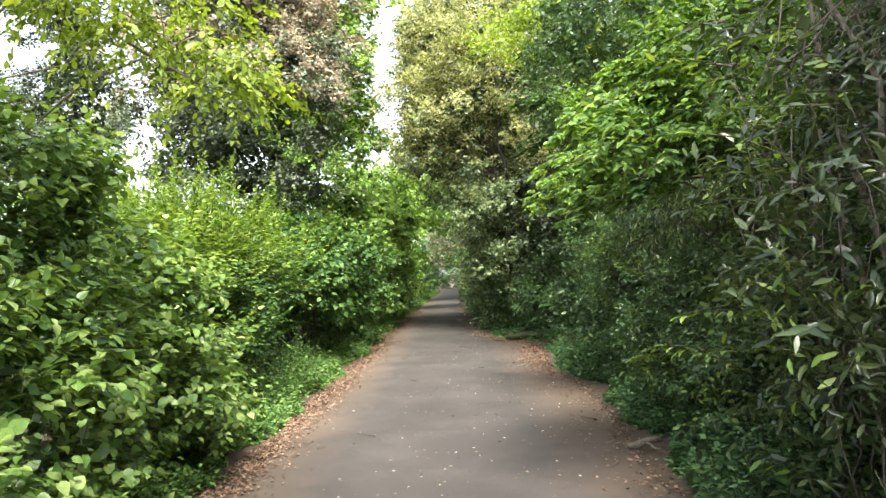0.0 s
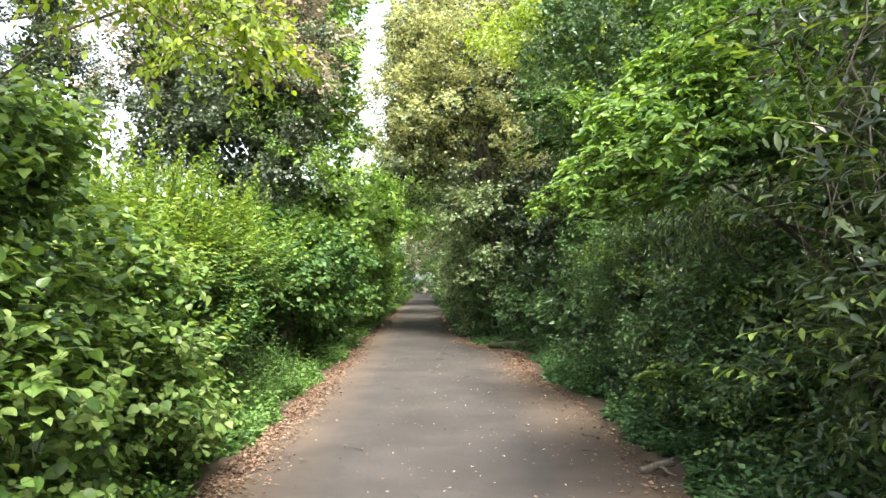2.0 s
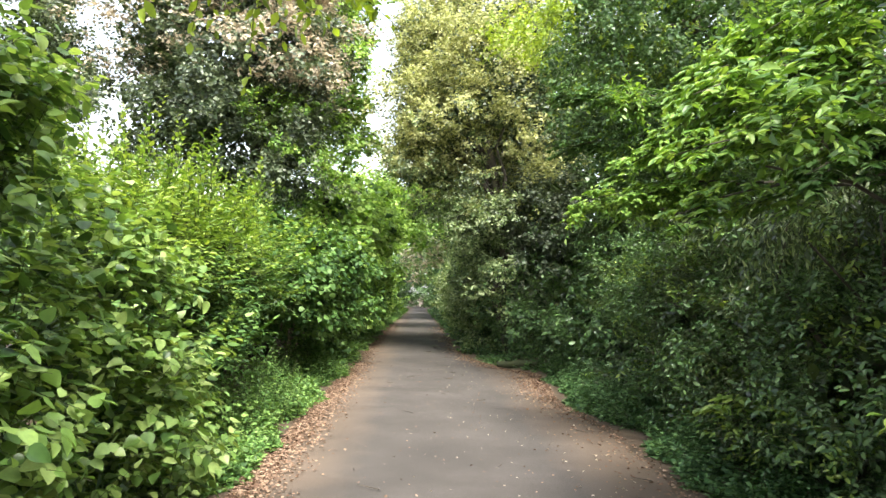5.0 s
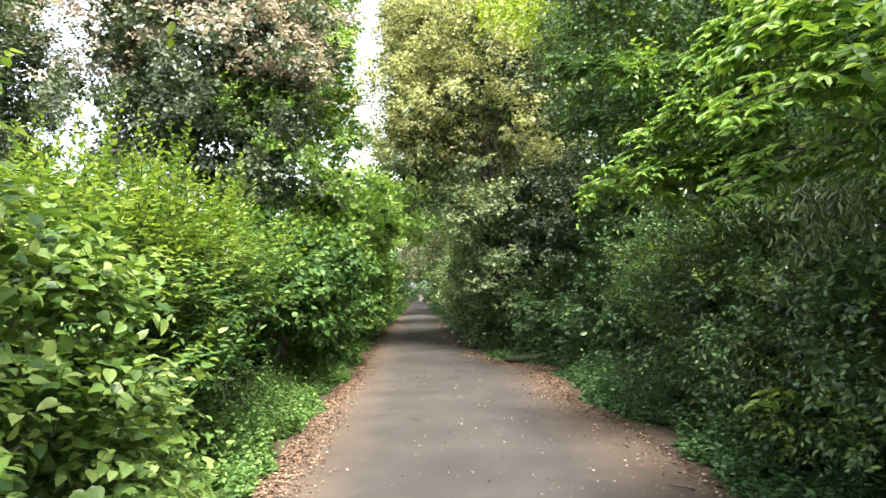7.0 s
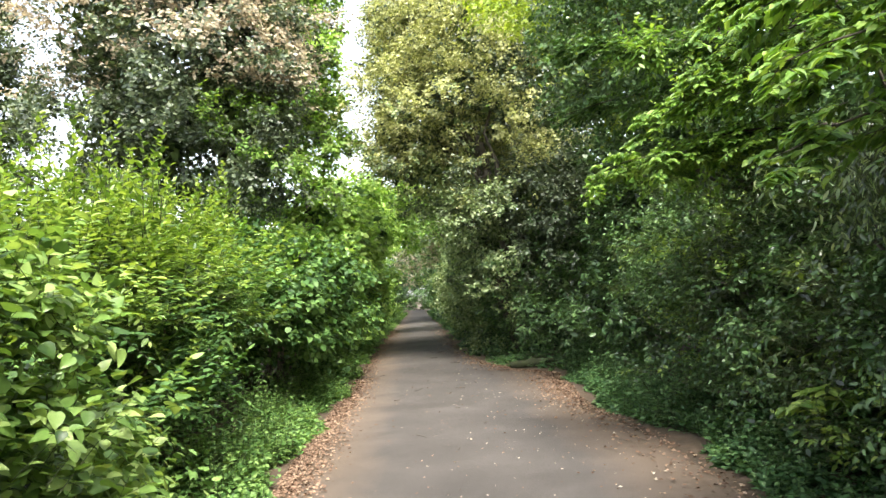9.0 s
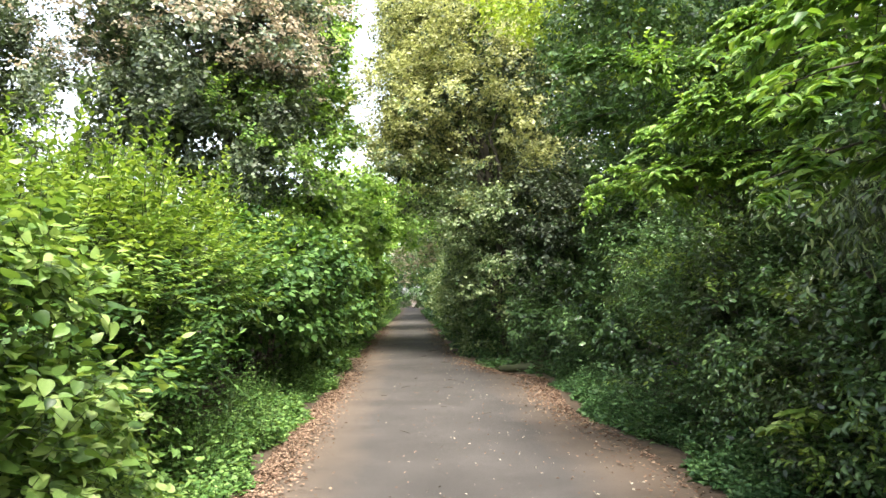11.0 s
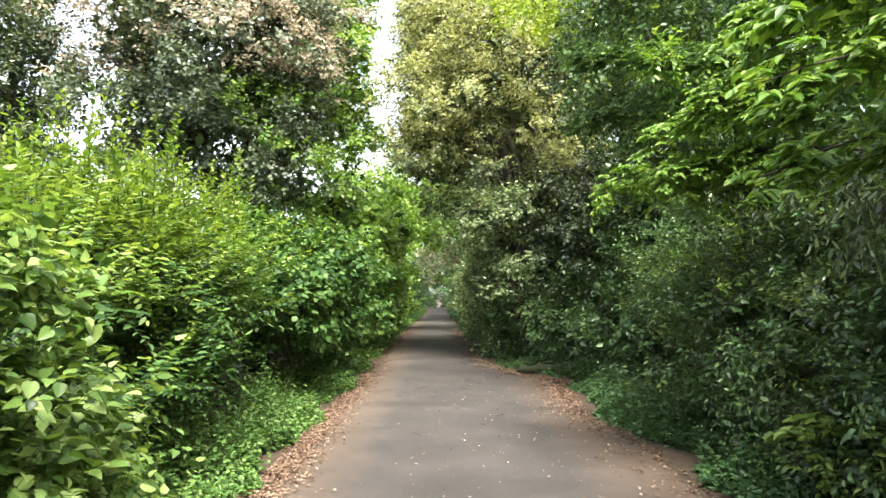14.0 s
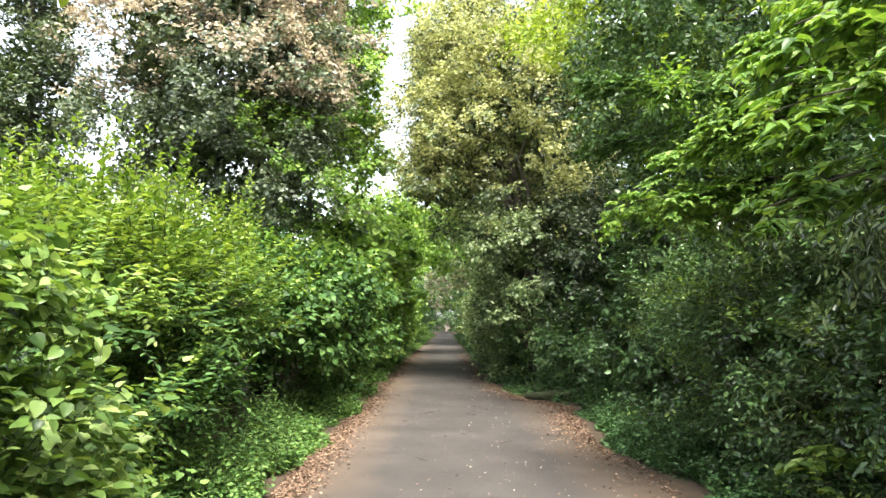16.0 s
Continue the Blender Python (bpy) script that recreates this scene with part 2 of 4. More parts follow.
def mesh_from(name, verts, tris, material):
    me = bpy.data.meshes.new(name)
    verts, tris = np.asarray(verts, np.float32), np.asarray(tris, np.int32)
    me.vertices.add(len(verts))
    me.vertices.foreach_set("co", verts.ravel())
    me.loops.add(tris.size)
    me.loops.foreach_set("vertex_index", tris.ravel())
    me.polygons.add(len(tris))
    me.polygons.foreach_set("loop_start", np.arange(0, tris.size, 3, dtype=np.int32))
    me.update(calc_edges=True)
    me.materials.append(material)
    return me


def unit(a):
    return a / np.maximum(np.linalg.norm(a, axis=-1, keepdims=True), 1e-9)


def leaves_mesh(kind, pos, axis, normal, size, rng):
    tv, tf = (np.array(q, float) for q in LEAF[kind])
    tf = tf.astype(int)
    d = unit(axis)
    x = unit(np.cross(d, normal))
    z = np.cross(x, d)
    wide = rng.uniform(0.85, 1.15, len(pos))
    curl = rng.uniform(-0.5, 2.2, len(pos))
    v = (pos[:, None, :] + size[:, None, None] * (tv[None, :, :1] * wide[:, None, None] * x[:, None, :]
         + tv[None, :, 1:2] * d[:, None, :] + tv[None, :, 2:] * curl[:, None, None] * z[:, None, :]))
    f = tf[None] + (np.arange(len(pos)) * len(tv))[:, None, None]
    return v.reshape(-1, 3), f.reshape(-1, 3)


def tubes_mesh(a, b, ra, rb):
    """Many thin three-sided twigs from points a to points b."""
    d = unit(b - a)
    ref = np.where(np.abs(d[:, 2:]) > 0.9, np.array([[1.0, 0, 0]]), np.array([[0, 0, 1.0]]))
    u = unit(np.cross(d, ref))
    w = np.cross(d, u)
    ang = np.arange(3) * 2 * math.pi / 3
    ring = np.cos(ang)[None, :, None] * u[:, None] + np.sin(ang)[None, :, None] * w[:, None]
    v = np.concatenate([a[:, None] + ring * np.reshape(ra, (-1, 1, 1)), b[:, None] + ring * np.reshape(rb, (-1, 1, 1))], 1)
    f = np.array([(0, 1, 4), (0, 4, 3), (1, 2, 5), (1, 5, 4), (2, 0, 3), (2, 3, 5)])
    f = f[None] + (np.arange(len(a)) * 6)[:, None, None]
    return v.reshape(-1, 3), f.reshape(-1, 3)


def limb_mesh(path, radii, sides, rng, rough=0.12):
    path = np.asarray(path, float)
    n = len(path)
    t = unit(np.gradient(path, axis=0))
    ref = np.array([0.3, 0.9, 0.2])
    vs = []
    for k in range(n):
        u = unit(np.cross(t[k], ref))
        w = np.cross(t[k], u)
        a = np.arange(sides) * 2 * math.pi / sides
        r = radii[k] * (1 + rough * rng.standard_normal(sides) * 0.6)
        vs.append(path[k] + np.cos(a)[:, None] * u * r[:, None] + np.sin(a)[:, None] * w * r[:, None])
    v = np.concatenate(vs + [path[:1], path[-1:]])
    f = []
    for k in range(n - 1):
        for j in range(sides):
            q, s = k * sides + j, k * sides + (j + 1) % sides
            f += [(q, s, s + sides), (q, s + sides, q + sides)]
    e = n * sides
    for j in range(sides):
        f += [(e, (j + 1) % sides, j), (e + 1, (n - 1) * sides + j, (n - 1) * sides + (j + 1) % sides)]
    return v, f


def wander(a, b, steps, sag, rng, wob=0.06):
    a, b = np.array(a, float), np.array(b, float)
    t = np.linspace(0, 1, steps)[:, None]
    p = a + (b - a) * t
    p[:, 2] += sag * np.sin(t[:, 0] * math.pi)
    ln = np.linalg.norm(b - a)
    p[1:-1] += rng.standard_normal((steps - 2, 3)) * wob * ln / steps
    return p


def part(name, verts, tris, material, parent, label="", kind=""):
    ob = new(name, mesh_from(name, verts, tris, material))
    ob.parent = parent
    ob.matrix_parent_inverse = Matrix.Translation(-parent.matrix_basis.translation) if parent else Matrix()
    return tagged(ob, label, kind=kind)


def thing(name, at, label, category, group="", kind=""):
    ob = new(name)
    ob.location = at
    ob.empty_display_size = 0.2
    return tagged(ob, label, category, group, kind)


def lumps(p, seed, scale):
    """Smooth noise between about -1 and 1 at the points p."""
    r = np.random.default_rng(seed)
    out = np.zeros(len(p))
    for k in range(5):
        w = unit(r.standard_normal(3)) * 2 * math.pi / scale * r.uniform(0.6, 1.7)
        out += np.sin(p @ w + r.uniform(0, 6.28))
    return out / 2.6


def twig_points(blobs, total, rng, seed, rough=0.2, lump=0.9, depth=0.35, face=0.0, low=0.06, clump=0.3, bunch=12, hole=-0.75):
    """Places on and in the uneven outer shell of a crown made of rounded masses, and the way out from each."""
    b = np.array(blobs, float)
    area = (b[:, 3] * b[:, 4] + b[:, 4] * b[:, 5] + b[:, 3] * b[:, 5])
    ps, os_ = [], []
    have, count = 0, max(8, total // bunch)
    while have < count:
        m = int((count - have) * 1.8) + 50
        k = rng.choice(len(b), m, p=area / area.sum())
        u = unit(rng.standard_normal((m, 3)))
        r = 1 - np.abs(rng.standard_normal(m)) * depth
        r = np.where(r < 0.25, rng.uniform(0.3, 1, m), r)
        p = b[k, :3] + u * b[k, 3:] * r[:, None]
        r2 = 1 + rough * lumps(p, seed, lump)
        p = b[k, :3] + u * b[k, 3:] * (r * r2)[:, None]
        o = unit(u / b[k, 3:])
        keep = p[:, 2] > low
        for q in b:
            keep &= (((p - q[:3]) / q[3:]) ** 2).sum(1) > 0.2
        if face:      # thinner on the side that is turned away from the lane
            keep &= (o[:, 0] * -np.sign(b[k, 0]) > -0.15) | (rng.random(m) < 1 - face)
        keep &= lumps(p, seed + 7, lump * 0.6) > hole
        ps.append(p[keep]), os_.append(o[keep])
        have += int(keep.sum())
    c, oc = np.concatenate(ps)[:count], np.concatenate(os_)[:count]
    # twigs gather in bunches, rounded above and open below
    k = rng.integers(0, count, total)
    d = unit(rng.standard_normal((total, 3)) + oc[k] * 0.5 + np.array([0, 0, 0.35]))
    r = clump * rng.uniform(0.6, 1.35, count)[k] * rng.uniform(0.35, 1.0, total)
    p = c[k] + d * r[:, None] * np.array([1, 1, 0.62])
    p[:, 2] = np.maximum(p[:, 2], low)
    return p, unit(d * 0.7 + oc[k] * 0.6)


def spray(p, o, rng, kind, size, per, length, up=0.4, out=0.8, droop=0.0, flat=0.7, spread=0.9, wild=0.5, hang=0.25, facing=0.55, jit=0.28, mess=0.35):
    """Leafy twigs: leaves set alternately along each. Returns leaf places, axes, normals, sizes and the twigs' ends."""
    n = len(p)
    d = unit(o * out + np.array([0, 0, up]) + rng.standard_normal((n, 3)) * wild)
    ln = length * rng.uniform(0.6, 1.3, n)
    side = unit(np.cross(d, np.array([0, 0, 1.0]) + rng.standard_normal((n, 3)) * (1 - flat)))
    base, tip = p - d * ln[:, None] * 0.5, p + d * ln[:, None] * 0.5
    tip[:, 2] -= droop * ln
    s = (np.arange(per) + 0.6) / per
    q = base[:, None] + (tip - base)[:, None] * s[None, :, None]
    sg = np.where(np.arange(per) % 2 == 0, 1.0, -1.0)
    sg[-1] = 0.0
    ax = d[:, None] * 0.55 + side[:, None] * sg[None, :, None] * spread + rng.standard_normal((n, per, 3)) * jit
    ax[:, :, 2] -= hang + droop
    nm = np.array([0, 0, 1.0 - 0.5 * facing]) + o[:, None] * facing + rng.standard_normal((n, per, 3)) * mess
    sz = size * rng.uniform(0.6, 1.2, (n, per)) * (1 - 0.35 * np.abs(s - 0.55))
    return q.reshape(-1, 3), ax.reshape(-1, 3), nm.reshape(-1, 3), sz.ravel(), base, tip


def plant(name, label, category, base, blobs, mats, leaf, size, twigs, per, length, seed, stems=5, trunk=None, limbs=0,
          bark=None, twig_r=0.0025, single=0, near=None, group="", face=0.4, rough=0.2, lump=0.9, depth=0.35, accents=(), clump=0.3, bunch=12, core=0.0, core_mat=None, core_size=0.0, hole=-0.75, **kw):
    """A shrub or tree: woody parts, twigs and a crown of leaves; `single` of the leaves nearest to `near` are parts of their own."""
    rng = np.random.default_rng(seed)
    th = thing(name, base, label, category, group)
    base = np.array(base, float)
    b = np.array(blobs, float)
    bark = bark or M_BARK
    if trunk:
        r0, top = trunk
        path = wander(base - (0, 0, 0.15), top, 8, 0, rng, 0.12)
        rad = np.linspace(r0, r0 * 0.35, 8)
        rad[0] *= 1.35
        part("trunk", *limb_mesh(path, rad, 12, rng), bark, th)
        for k in range(limbs):
            q = b[k % len(b)]
            s = path[3 + k % 4]
            e = q[:3] + unit(rng.standard_normal(3)) * q[3:] * 0.45
            part("limb", *limb_mesh(wander(s, e, 6, 0.15, rng, 0.25), np.linspace(r0 * 0.4, 0.006, 6), 7, rng), bark, th)
    else:
        for k in range(stems):
            q = b[k % len(b)]
            s = base + np.array([rng.uniform(-.3, .3), rng.uniform(-.5, .5), -0.05])
            e = q[:3] + rng.uniform(-.5, .5, 3) * q[3:]
            e[2] = max(e[2], 0.4)
            part("stem", *limb_mesh(wander(s, e, 6, 0.1, rng, 0.25), np.linspace(0.03, 0.008, 6), 6, rng), bark, th)
    p, o = twig_points(b, twigs, rng, seed, rough, lump, depth, face, clump=clump, bunch=bunch, hole=hole)
    if core:          # large fill leaves; a darker core_mat paints the shade deep inside
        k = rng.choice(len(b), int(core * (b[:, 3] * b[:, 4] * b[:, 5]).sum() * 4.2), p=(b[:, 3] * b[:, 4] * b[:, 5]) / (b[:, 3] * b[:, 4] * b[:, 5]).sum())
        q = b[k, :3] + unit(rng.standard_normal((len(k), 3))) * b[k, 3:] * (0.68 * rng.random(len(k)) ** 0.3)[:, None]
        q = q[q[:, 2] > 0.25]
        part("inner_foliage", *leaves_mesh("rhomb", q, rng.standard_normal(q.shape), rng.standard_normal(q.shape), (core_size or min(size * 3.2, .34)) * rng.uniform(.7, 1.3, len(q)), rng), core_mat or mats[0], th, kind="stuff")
    pick = np.zeros(len(p), int)
    for i, (cond, prob) in enumerate(accents):
        pick[cond(p, o) & (rng.random(len(p)) < prob)] = i + 1
    for i, mat in enumerate(mats):
        sel = pick == i
        if not sel.any():
            continue
        lp, la, ln, ls, ta, tb = spray(p[sel], o[sel], rng, leaf, size, per, length, **kw)
        ok = lp[:, 2] > 0.02
        lp, la, ln, ls = lp[ok], la[ok], ln[ok], ls[ok]
        if single and i == 0:
            order = np.argsort(((lp - np.array(near)) ** 2).sum(1))[:single]
            shared = []
            for k in range(4):
                v, f = leaves_mesh(leaf, np.zeros((1, 3)), np.array([[0, 1.0, 0]]), np.array([[0, 0, 1.0]]), np.ones(1), rng)
                shared.append(mesh_from("leaf", v, f, mat))
            for j, idx in enumerate(order):
                d = Vector(la[idx]).normalized()
                x = d.cross(Vector(ln[idx])).normalized()
                lf = new("leaf", shared[j % 4])
                lf.parent = th
                lf.matrix_basis = Matrix.Translation(Vector(lp[idx] - base)) @ Matrix((x, d, x.cross(d))).transposed().to_4x4() @ Matrix.Scale(float(ls[idx]), 4)
            lp, la, ln, ls = (np.delete(q, order, 0) for q in (lp, la, ln, ls))
        part("crown" if trunk else "foliage", *leaves_mesh(leaf, lp, la, ln, ls, rng), mat, th, kind="stuff")
        if twig_r:
            ta, tb = ta[::2], tb[::2]
            part("twig_mass", *tubes_mesh(ta - (tb - ta) * 0.15, tb, np.full(len(ta), twig_r), np.full(len(ta), twig_r * 0.4)), M_STEM, th, kind="stuff")
    return th



# ---- ground and road ----
def right_edge(y):
    return np.interp(y, [0, 5, 7, 9, 11, 12.5, 14, 14.8, 16.2, 18.5, 21, 33, 50, 70], [1.45, 1.48, 1.62, 1.7, 1.48, 1.64, 1.78, 1.25, 0.82, 0.6, 0.56, 0.55, 0.3, 0.25])


def left_edge(y):
    return np.interp(y, [0, 30, 46, 56, 70], [-1.68, -1.68, -1.5, -1.35, -1.3])


def sheet(name, xs, ys, height, material):
    gx, gy = np.meshgrid(xs, ys)
    v = np.stack([gx, gy, height(gx, gy)], -1).reshape(-1, 3)
    w, h = len(xs), len(ys)
    i = (np.arange(h - 1)[:, None] * w + np.arange(w - 1)[None]).ravel()
    f = np.concatenate([np.stack([i, i + 1, i + w + 1], 1), np.stack([i, i + w + 1, i + w], 1)])
    return new(name, mesh_from(name, v, f, material))


def verge_height(x, y):
    off = np.maximum(x - right_edge(y), left_edge(y) - x)
    bank = np.clip(off / 1.2, 0, 1)
    bump = 0.03 * np.sin(x * 2.3 + y * 1.1) + 0.025 * np.sin(y * 3.1 - x * 1.7)
    return np.where(off < -0.15, -0.06, -0.015 + bank * (0.12 + bump))


xs = np.concatenate([[-1500, -300, -80, -30, -15], np.arange(-8, 8.01, 0.2), [15, 30, 80, 300, 1500]])
ys = np.concatenate([[-1500, -300, -60, -20], np.arange(-8, 30, 0.3), np.arange(30, 76, 1.5), [100, 200, 500, 1500]])
tagged(sheet("ground", xs, ys, verge_height, M_SOIL), "dark soil with leaf mould beside the lane", "ground", kind="structure")

rng = np.random.default_rng(5)
ry = np.arange(-8, 69, 0.25)
u = np.linspace(0, 1, 15)
le, re = left_edge(ry) + 0.03 * np.sin(ry * 2.1) + 0.03 * rng.standard_normal(len(ry)), right_edge(ry) + 0.04 * np.sin(ry * 1.7) + 0.03 * rng.standard_normal(len(ry))
gx = le[:, None] + (re - le)[:, None] * u[None]
gz = 0.02 * (1 - (2 * u - 1) ** 2)[None] + 0.004 * np.sin(gx * 3 + ry[:, None] * 0.9) - 0.012
gz[:, 0] = gz[:, -1] = -0.05
v = np.stack([gx, np.repeat(ry[:, None], 15, 1), gz], -1).reshape(-1, 3)
i = (np.arange(len(ry) - 1)[:, None] * 15 + np.arange(14)[None]).ravel()
tri = np.concatenate([np.stack([i, i + 1, i + 16], 1), np.stack([i, i + 16, i + 15], 1)])
road = tagged(new("road", mesh_from("road", v, tri, M_ROAD)), "worn grey asphalt lane with stains and debris", "road", kind="structure")

# ---- verges and debris ----
def herbs(name, label, side, y0, y1, count, wide, tall, leaf, size, seed, mat=M_HERB):
    """Nettles and low herbs along one edge of the lane: leafy stems, taller away from the edge."""
    rng = np.random.default_rng(seed)
    y = rng.uniform(y0, y1, count)
    off = wide * rng.beta(1.2, 1.6, count) + 0.06 + 0.09 * np.sin(y * 2.3) + 0.06 * np.sin(y * 5.1 + 1)
    x = left_edge(y) - off if side < 0 else right_edge(y) + off
    h = tall * (0.3 + 0.9 * np.clip(off / wide, 0, 1)) * rng.uniform(0.35, 1.45, count) * (1 + 0.35 * np.sin(y * 1.3 + 2))
    z = verge_height(x, y)
    h = h * np.clip(.7 + .75 * lumps(np.stack([x, y, 0 * x], 1), seed, .8), .22, 1.7)
    foot = np.stack([x, y, z - 0.02], 1)
    top = foot + np.stack([rng.normal(0, .25, count) * h + side * .02 * h, rng.normal(0, .25, count) * h, h], 1)
    per = 9
    s = (np.arange(per) + 1) / per
    q = foot[:, None] + (top - foot)[:, None] * s[None, :, None]
    a = (np.arange(per) * 2.4)[None] + rng.uniform(0, 6.28, count)[:, None]
    ax = np.stack([np.cos(a), np.sin(a), rng.normal(0.1, .3, a.shape)], -1)
    nm = np.array([0, 0, 1.0]) + rng.standard_normal(ax.shape) * .3
    sz = size * rng.uniform(.5, 1.2, a.shape) * (1.15 - .5 * s)[None]
    th = thing(name, (float(x.mean()), float(y.mean()), 0), label, "undergrowth", kind="stuff")
    part("foliage", *leaves_mesh(leaf, q.reshape(-1, 3), ax.reshape(-1, 3), nm.reshape(-1, 3), sz.ravel(), rng), mat, th, kind="stuff")
    part("stalk_mass", *tubes_mesh(foot[::3], top[::3], np.full(len(foot[::3]), .003), np.full(len(foot[::3]), .0015)), M_STEM, th, kind="stuff")


herbs("nettle_undergrowth", "low bright green nettles edging the lane", -1, 2.0, 14, 5600, 1.0, .5, "rhomb", .072, 31)
herbs("nettle_undergrowth", "low green herbs edging the lane", -1, 14, 60, 3800, 1.0, .34, "rhomb", .10, 32)
herbs("nettle_undergrowth", "bluish-green nettles under the hedge, coloured as in shade", 1, 2.0, 14, 5200, .95, .45, "rhomb", .075, 33, M_HERB_SHADED)
herbs("nettle_undergrowth", "green herbs under the hedge, coloured as in shade", 1, 14, 60, 3800, 1.2, .45, "rhomb", .10, 34, M_HERB_SHADED)


def scatter(name, label, x, y, size, material, seed, leaf="rhomb"):
    rng = np.random.default_rng(seed)
    n = len(x)
    e = (x - left_edge(y)) / (right_edge(y) - left_edge(y))
    z = np.where((e > 0.04) & (e < .96), 0.02 * (1 - (2 * e - 1) ** 2) - .004, verge_height(x, y)) + rng.uniform(.004, .014, n)
    a = rng.uniform(0, 6.28, n)
    ax = np.stack([np.cos(a), np.sin(a), rng.normal(0, .12, n)], 1)
    nm = np.array([0, 0, 1.0]) + rng.standard_normal((n, 3)) * .35
    ob = new(name, mesh_from(name, *leaves_mesh(leaf, np.stack([x, y, z], 1), ax, nm, size * rng.uniform(.5, 1.3, n), rng), material))
    return tagged(ob, label, "leaf litter", kind="stuff")


rng = np.random.default_rng(41)
y = np.concatenate([rng.uniform(2, 32, 9000), rng.uniform(3, 15, 11000)])
scatter("leaf_litter", "dry orange-brown fallen leaves along the lane edge", left_edge(y) - .04 + .17 * np.abs(rng.standard_normal(20000)), y, .031, M_LITTER, 42)
y = np.concatenate([rng.uniform(2, 30, 4200), rng.normal(13.0, 1.7, 3400)])
scatter("leaf_litter", "dry brown fallen leaves along the lane edge", right_edge(y) - .02 - .24 * np.abs(rng.standard_normal(7600)), y, .036, M_LITTER, 43)
y = rng.uniform(2, 40, 1900)
scatter("leaf_litter", "scattered dry leaf scraps on the asphalt", rng.beta(1.6, 1.0, 1900) * 2.95 - 1.5, y, .024, M_LITTER, 44)
y = 3 + 29 * rng.beta(1, 1.8, 480)
scatter("fallen_petals", "pale petals scattered over the asphalt", np.clip(rng.normal(.65, .7, 480), -1.5, 1.45), y, .026, M_PETAL, 45)

rng = np.random.default_rng(47)
a = np.stack([rng.uniform(-1.4, 1.35, 60), rng.uniform(3, 26, 60), np.full(60, .022)], 1)
w = rng.uniform(0, 6.28, 60)
e = a + np.stack([np.cos(w), np.sin(w), np.zeros(60)], 1) * rng.uniform(.05, .22, (60, 1))
tagged(new("twig_litter", mesh_from("twig_litter", *tubes_mesh(a, e, np.full(60, .005), np.full(60, .003)), M_BARK)), "small dark broken twigs on the asphalt", "twig litter", kind="stuff")

rng = np.random.default_rng(51)
log = thing("fallen_log", (1.4, 14.35, 0), "short mossy log lying at the lane edge", "log")
part("bark", *limb_mesh(wander((1.1, 14.95, .05), (2.05, 14.6, .08), 9, .03, rng, .1), [.045, .065, .07, .068, .075, .07, .07, .065, .05], 11, rng), M_MOSS, log)
br = thing("broken_branch", (1.5, 6.1, 0), "grey broken branch on the lane edge", "branch")
part("wood", *limb_mesh(wander((1.36, 6.0, .035), (1.66, 6.12, .04), 6, .01, rng, .2), [.02, .03, .032, .028, .03, .015], 8, rng), M_TWIG, br)
part("side_twig", *limb_mesh(wander((1.5, 6.05, .04), (1.58, 5.88, .03), 4, .01, rng, .2), [.012, .011, .009, .005], 6, rng), M_TWIG, br)

# ---- plants, left of the lane ----
P = plant
P("broadleaf_shrub", "bushy shrub with bright heart-shaped green leaves beside the lane", "shrub", (-2.7, 5.0, 0),
  [(-2.35, 5.3, .6, .8, 1.1, .65), (-2.55, 4.6, 1.6, .6, .75, .65), (-3.3, 4.6, 1.5, .7, 1.1, .7), (-2.35, 3.7, .8, .75, 1.1, .85),
   (-2.65, 3.6, 1.45, .7, 1.1, .7), (-2.5, 6.3, .5, .65, .7, .5), (-2.3, 4.6, 2.15, .3, .45, .35), (-2.1, 5.5, 1.25, .42, .5, .5)],
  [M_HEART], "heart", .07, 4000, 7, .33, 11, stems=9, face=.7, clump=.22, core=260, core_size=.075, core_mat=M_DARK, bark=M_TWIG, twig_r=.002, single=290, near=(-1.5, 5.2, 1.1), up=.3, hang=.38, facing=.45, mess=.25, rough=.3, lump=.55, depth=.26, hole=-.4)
# Darker hazel leaves below paint the shade on its lower part.
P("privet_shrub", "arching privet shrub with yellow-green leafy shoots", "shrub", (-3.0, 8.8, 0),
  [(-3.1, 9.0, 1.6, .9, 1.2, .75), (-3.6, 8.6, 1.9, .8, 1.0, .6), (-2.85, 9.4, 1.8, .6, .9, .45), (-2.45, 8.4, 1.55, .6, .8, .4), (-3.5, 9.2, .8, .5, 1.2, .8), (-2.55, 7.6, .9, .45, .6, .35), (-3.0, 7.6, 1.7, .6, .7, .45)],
  [M_SHOOT, M_HAZEL], "elliptic", .078, 2100, 18, .62, 12, stems=9, clump=.3, bunch=8, core=150, core_size=.1, core_mat=M_BAY_SHADE, bark=M_TWIG, twig_r=.003, up=.4, out=1.0, wild=.33, jit=.05, hang=.02, droop=.1, flat=.92, spread=1.0, mess=.12, facing=.35, rough=.45, lump=.55, depth=.2, hole=-.22, accents=[(lambda p, o: p[:, 2] + .35 * lumps(p, 21, .7) < 1.45, .85)])
rng = np.random.default_rng(61)
privet = bpy.data.objects["privet_shrub"]
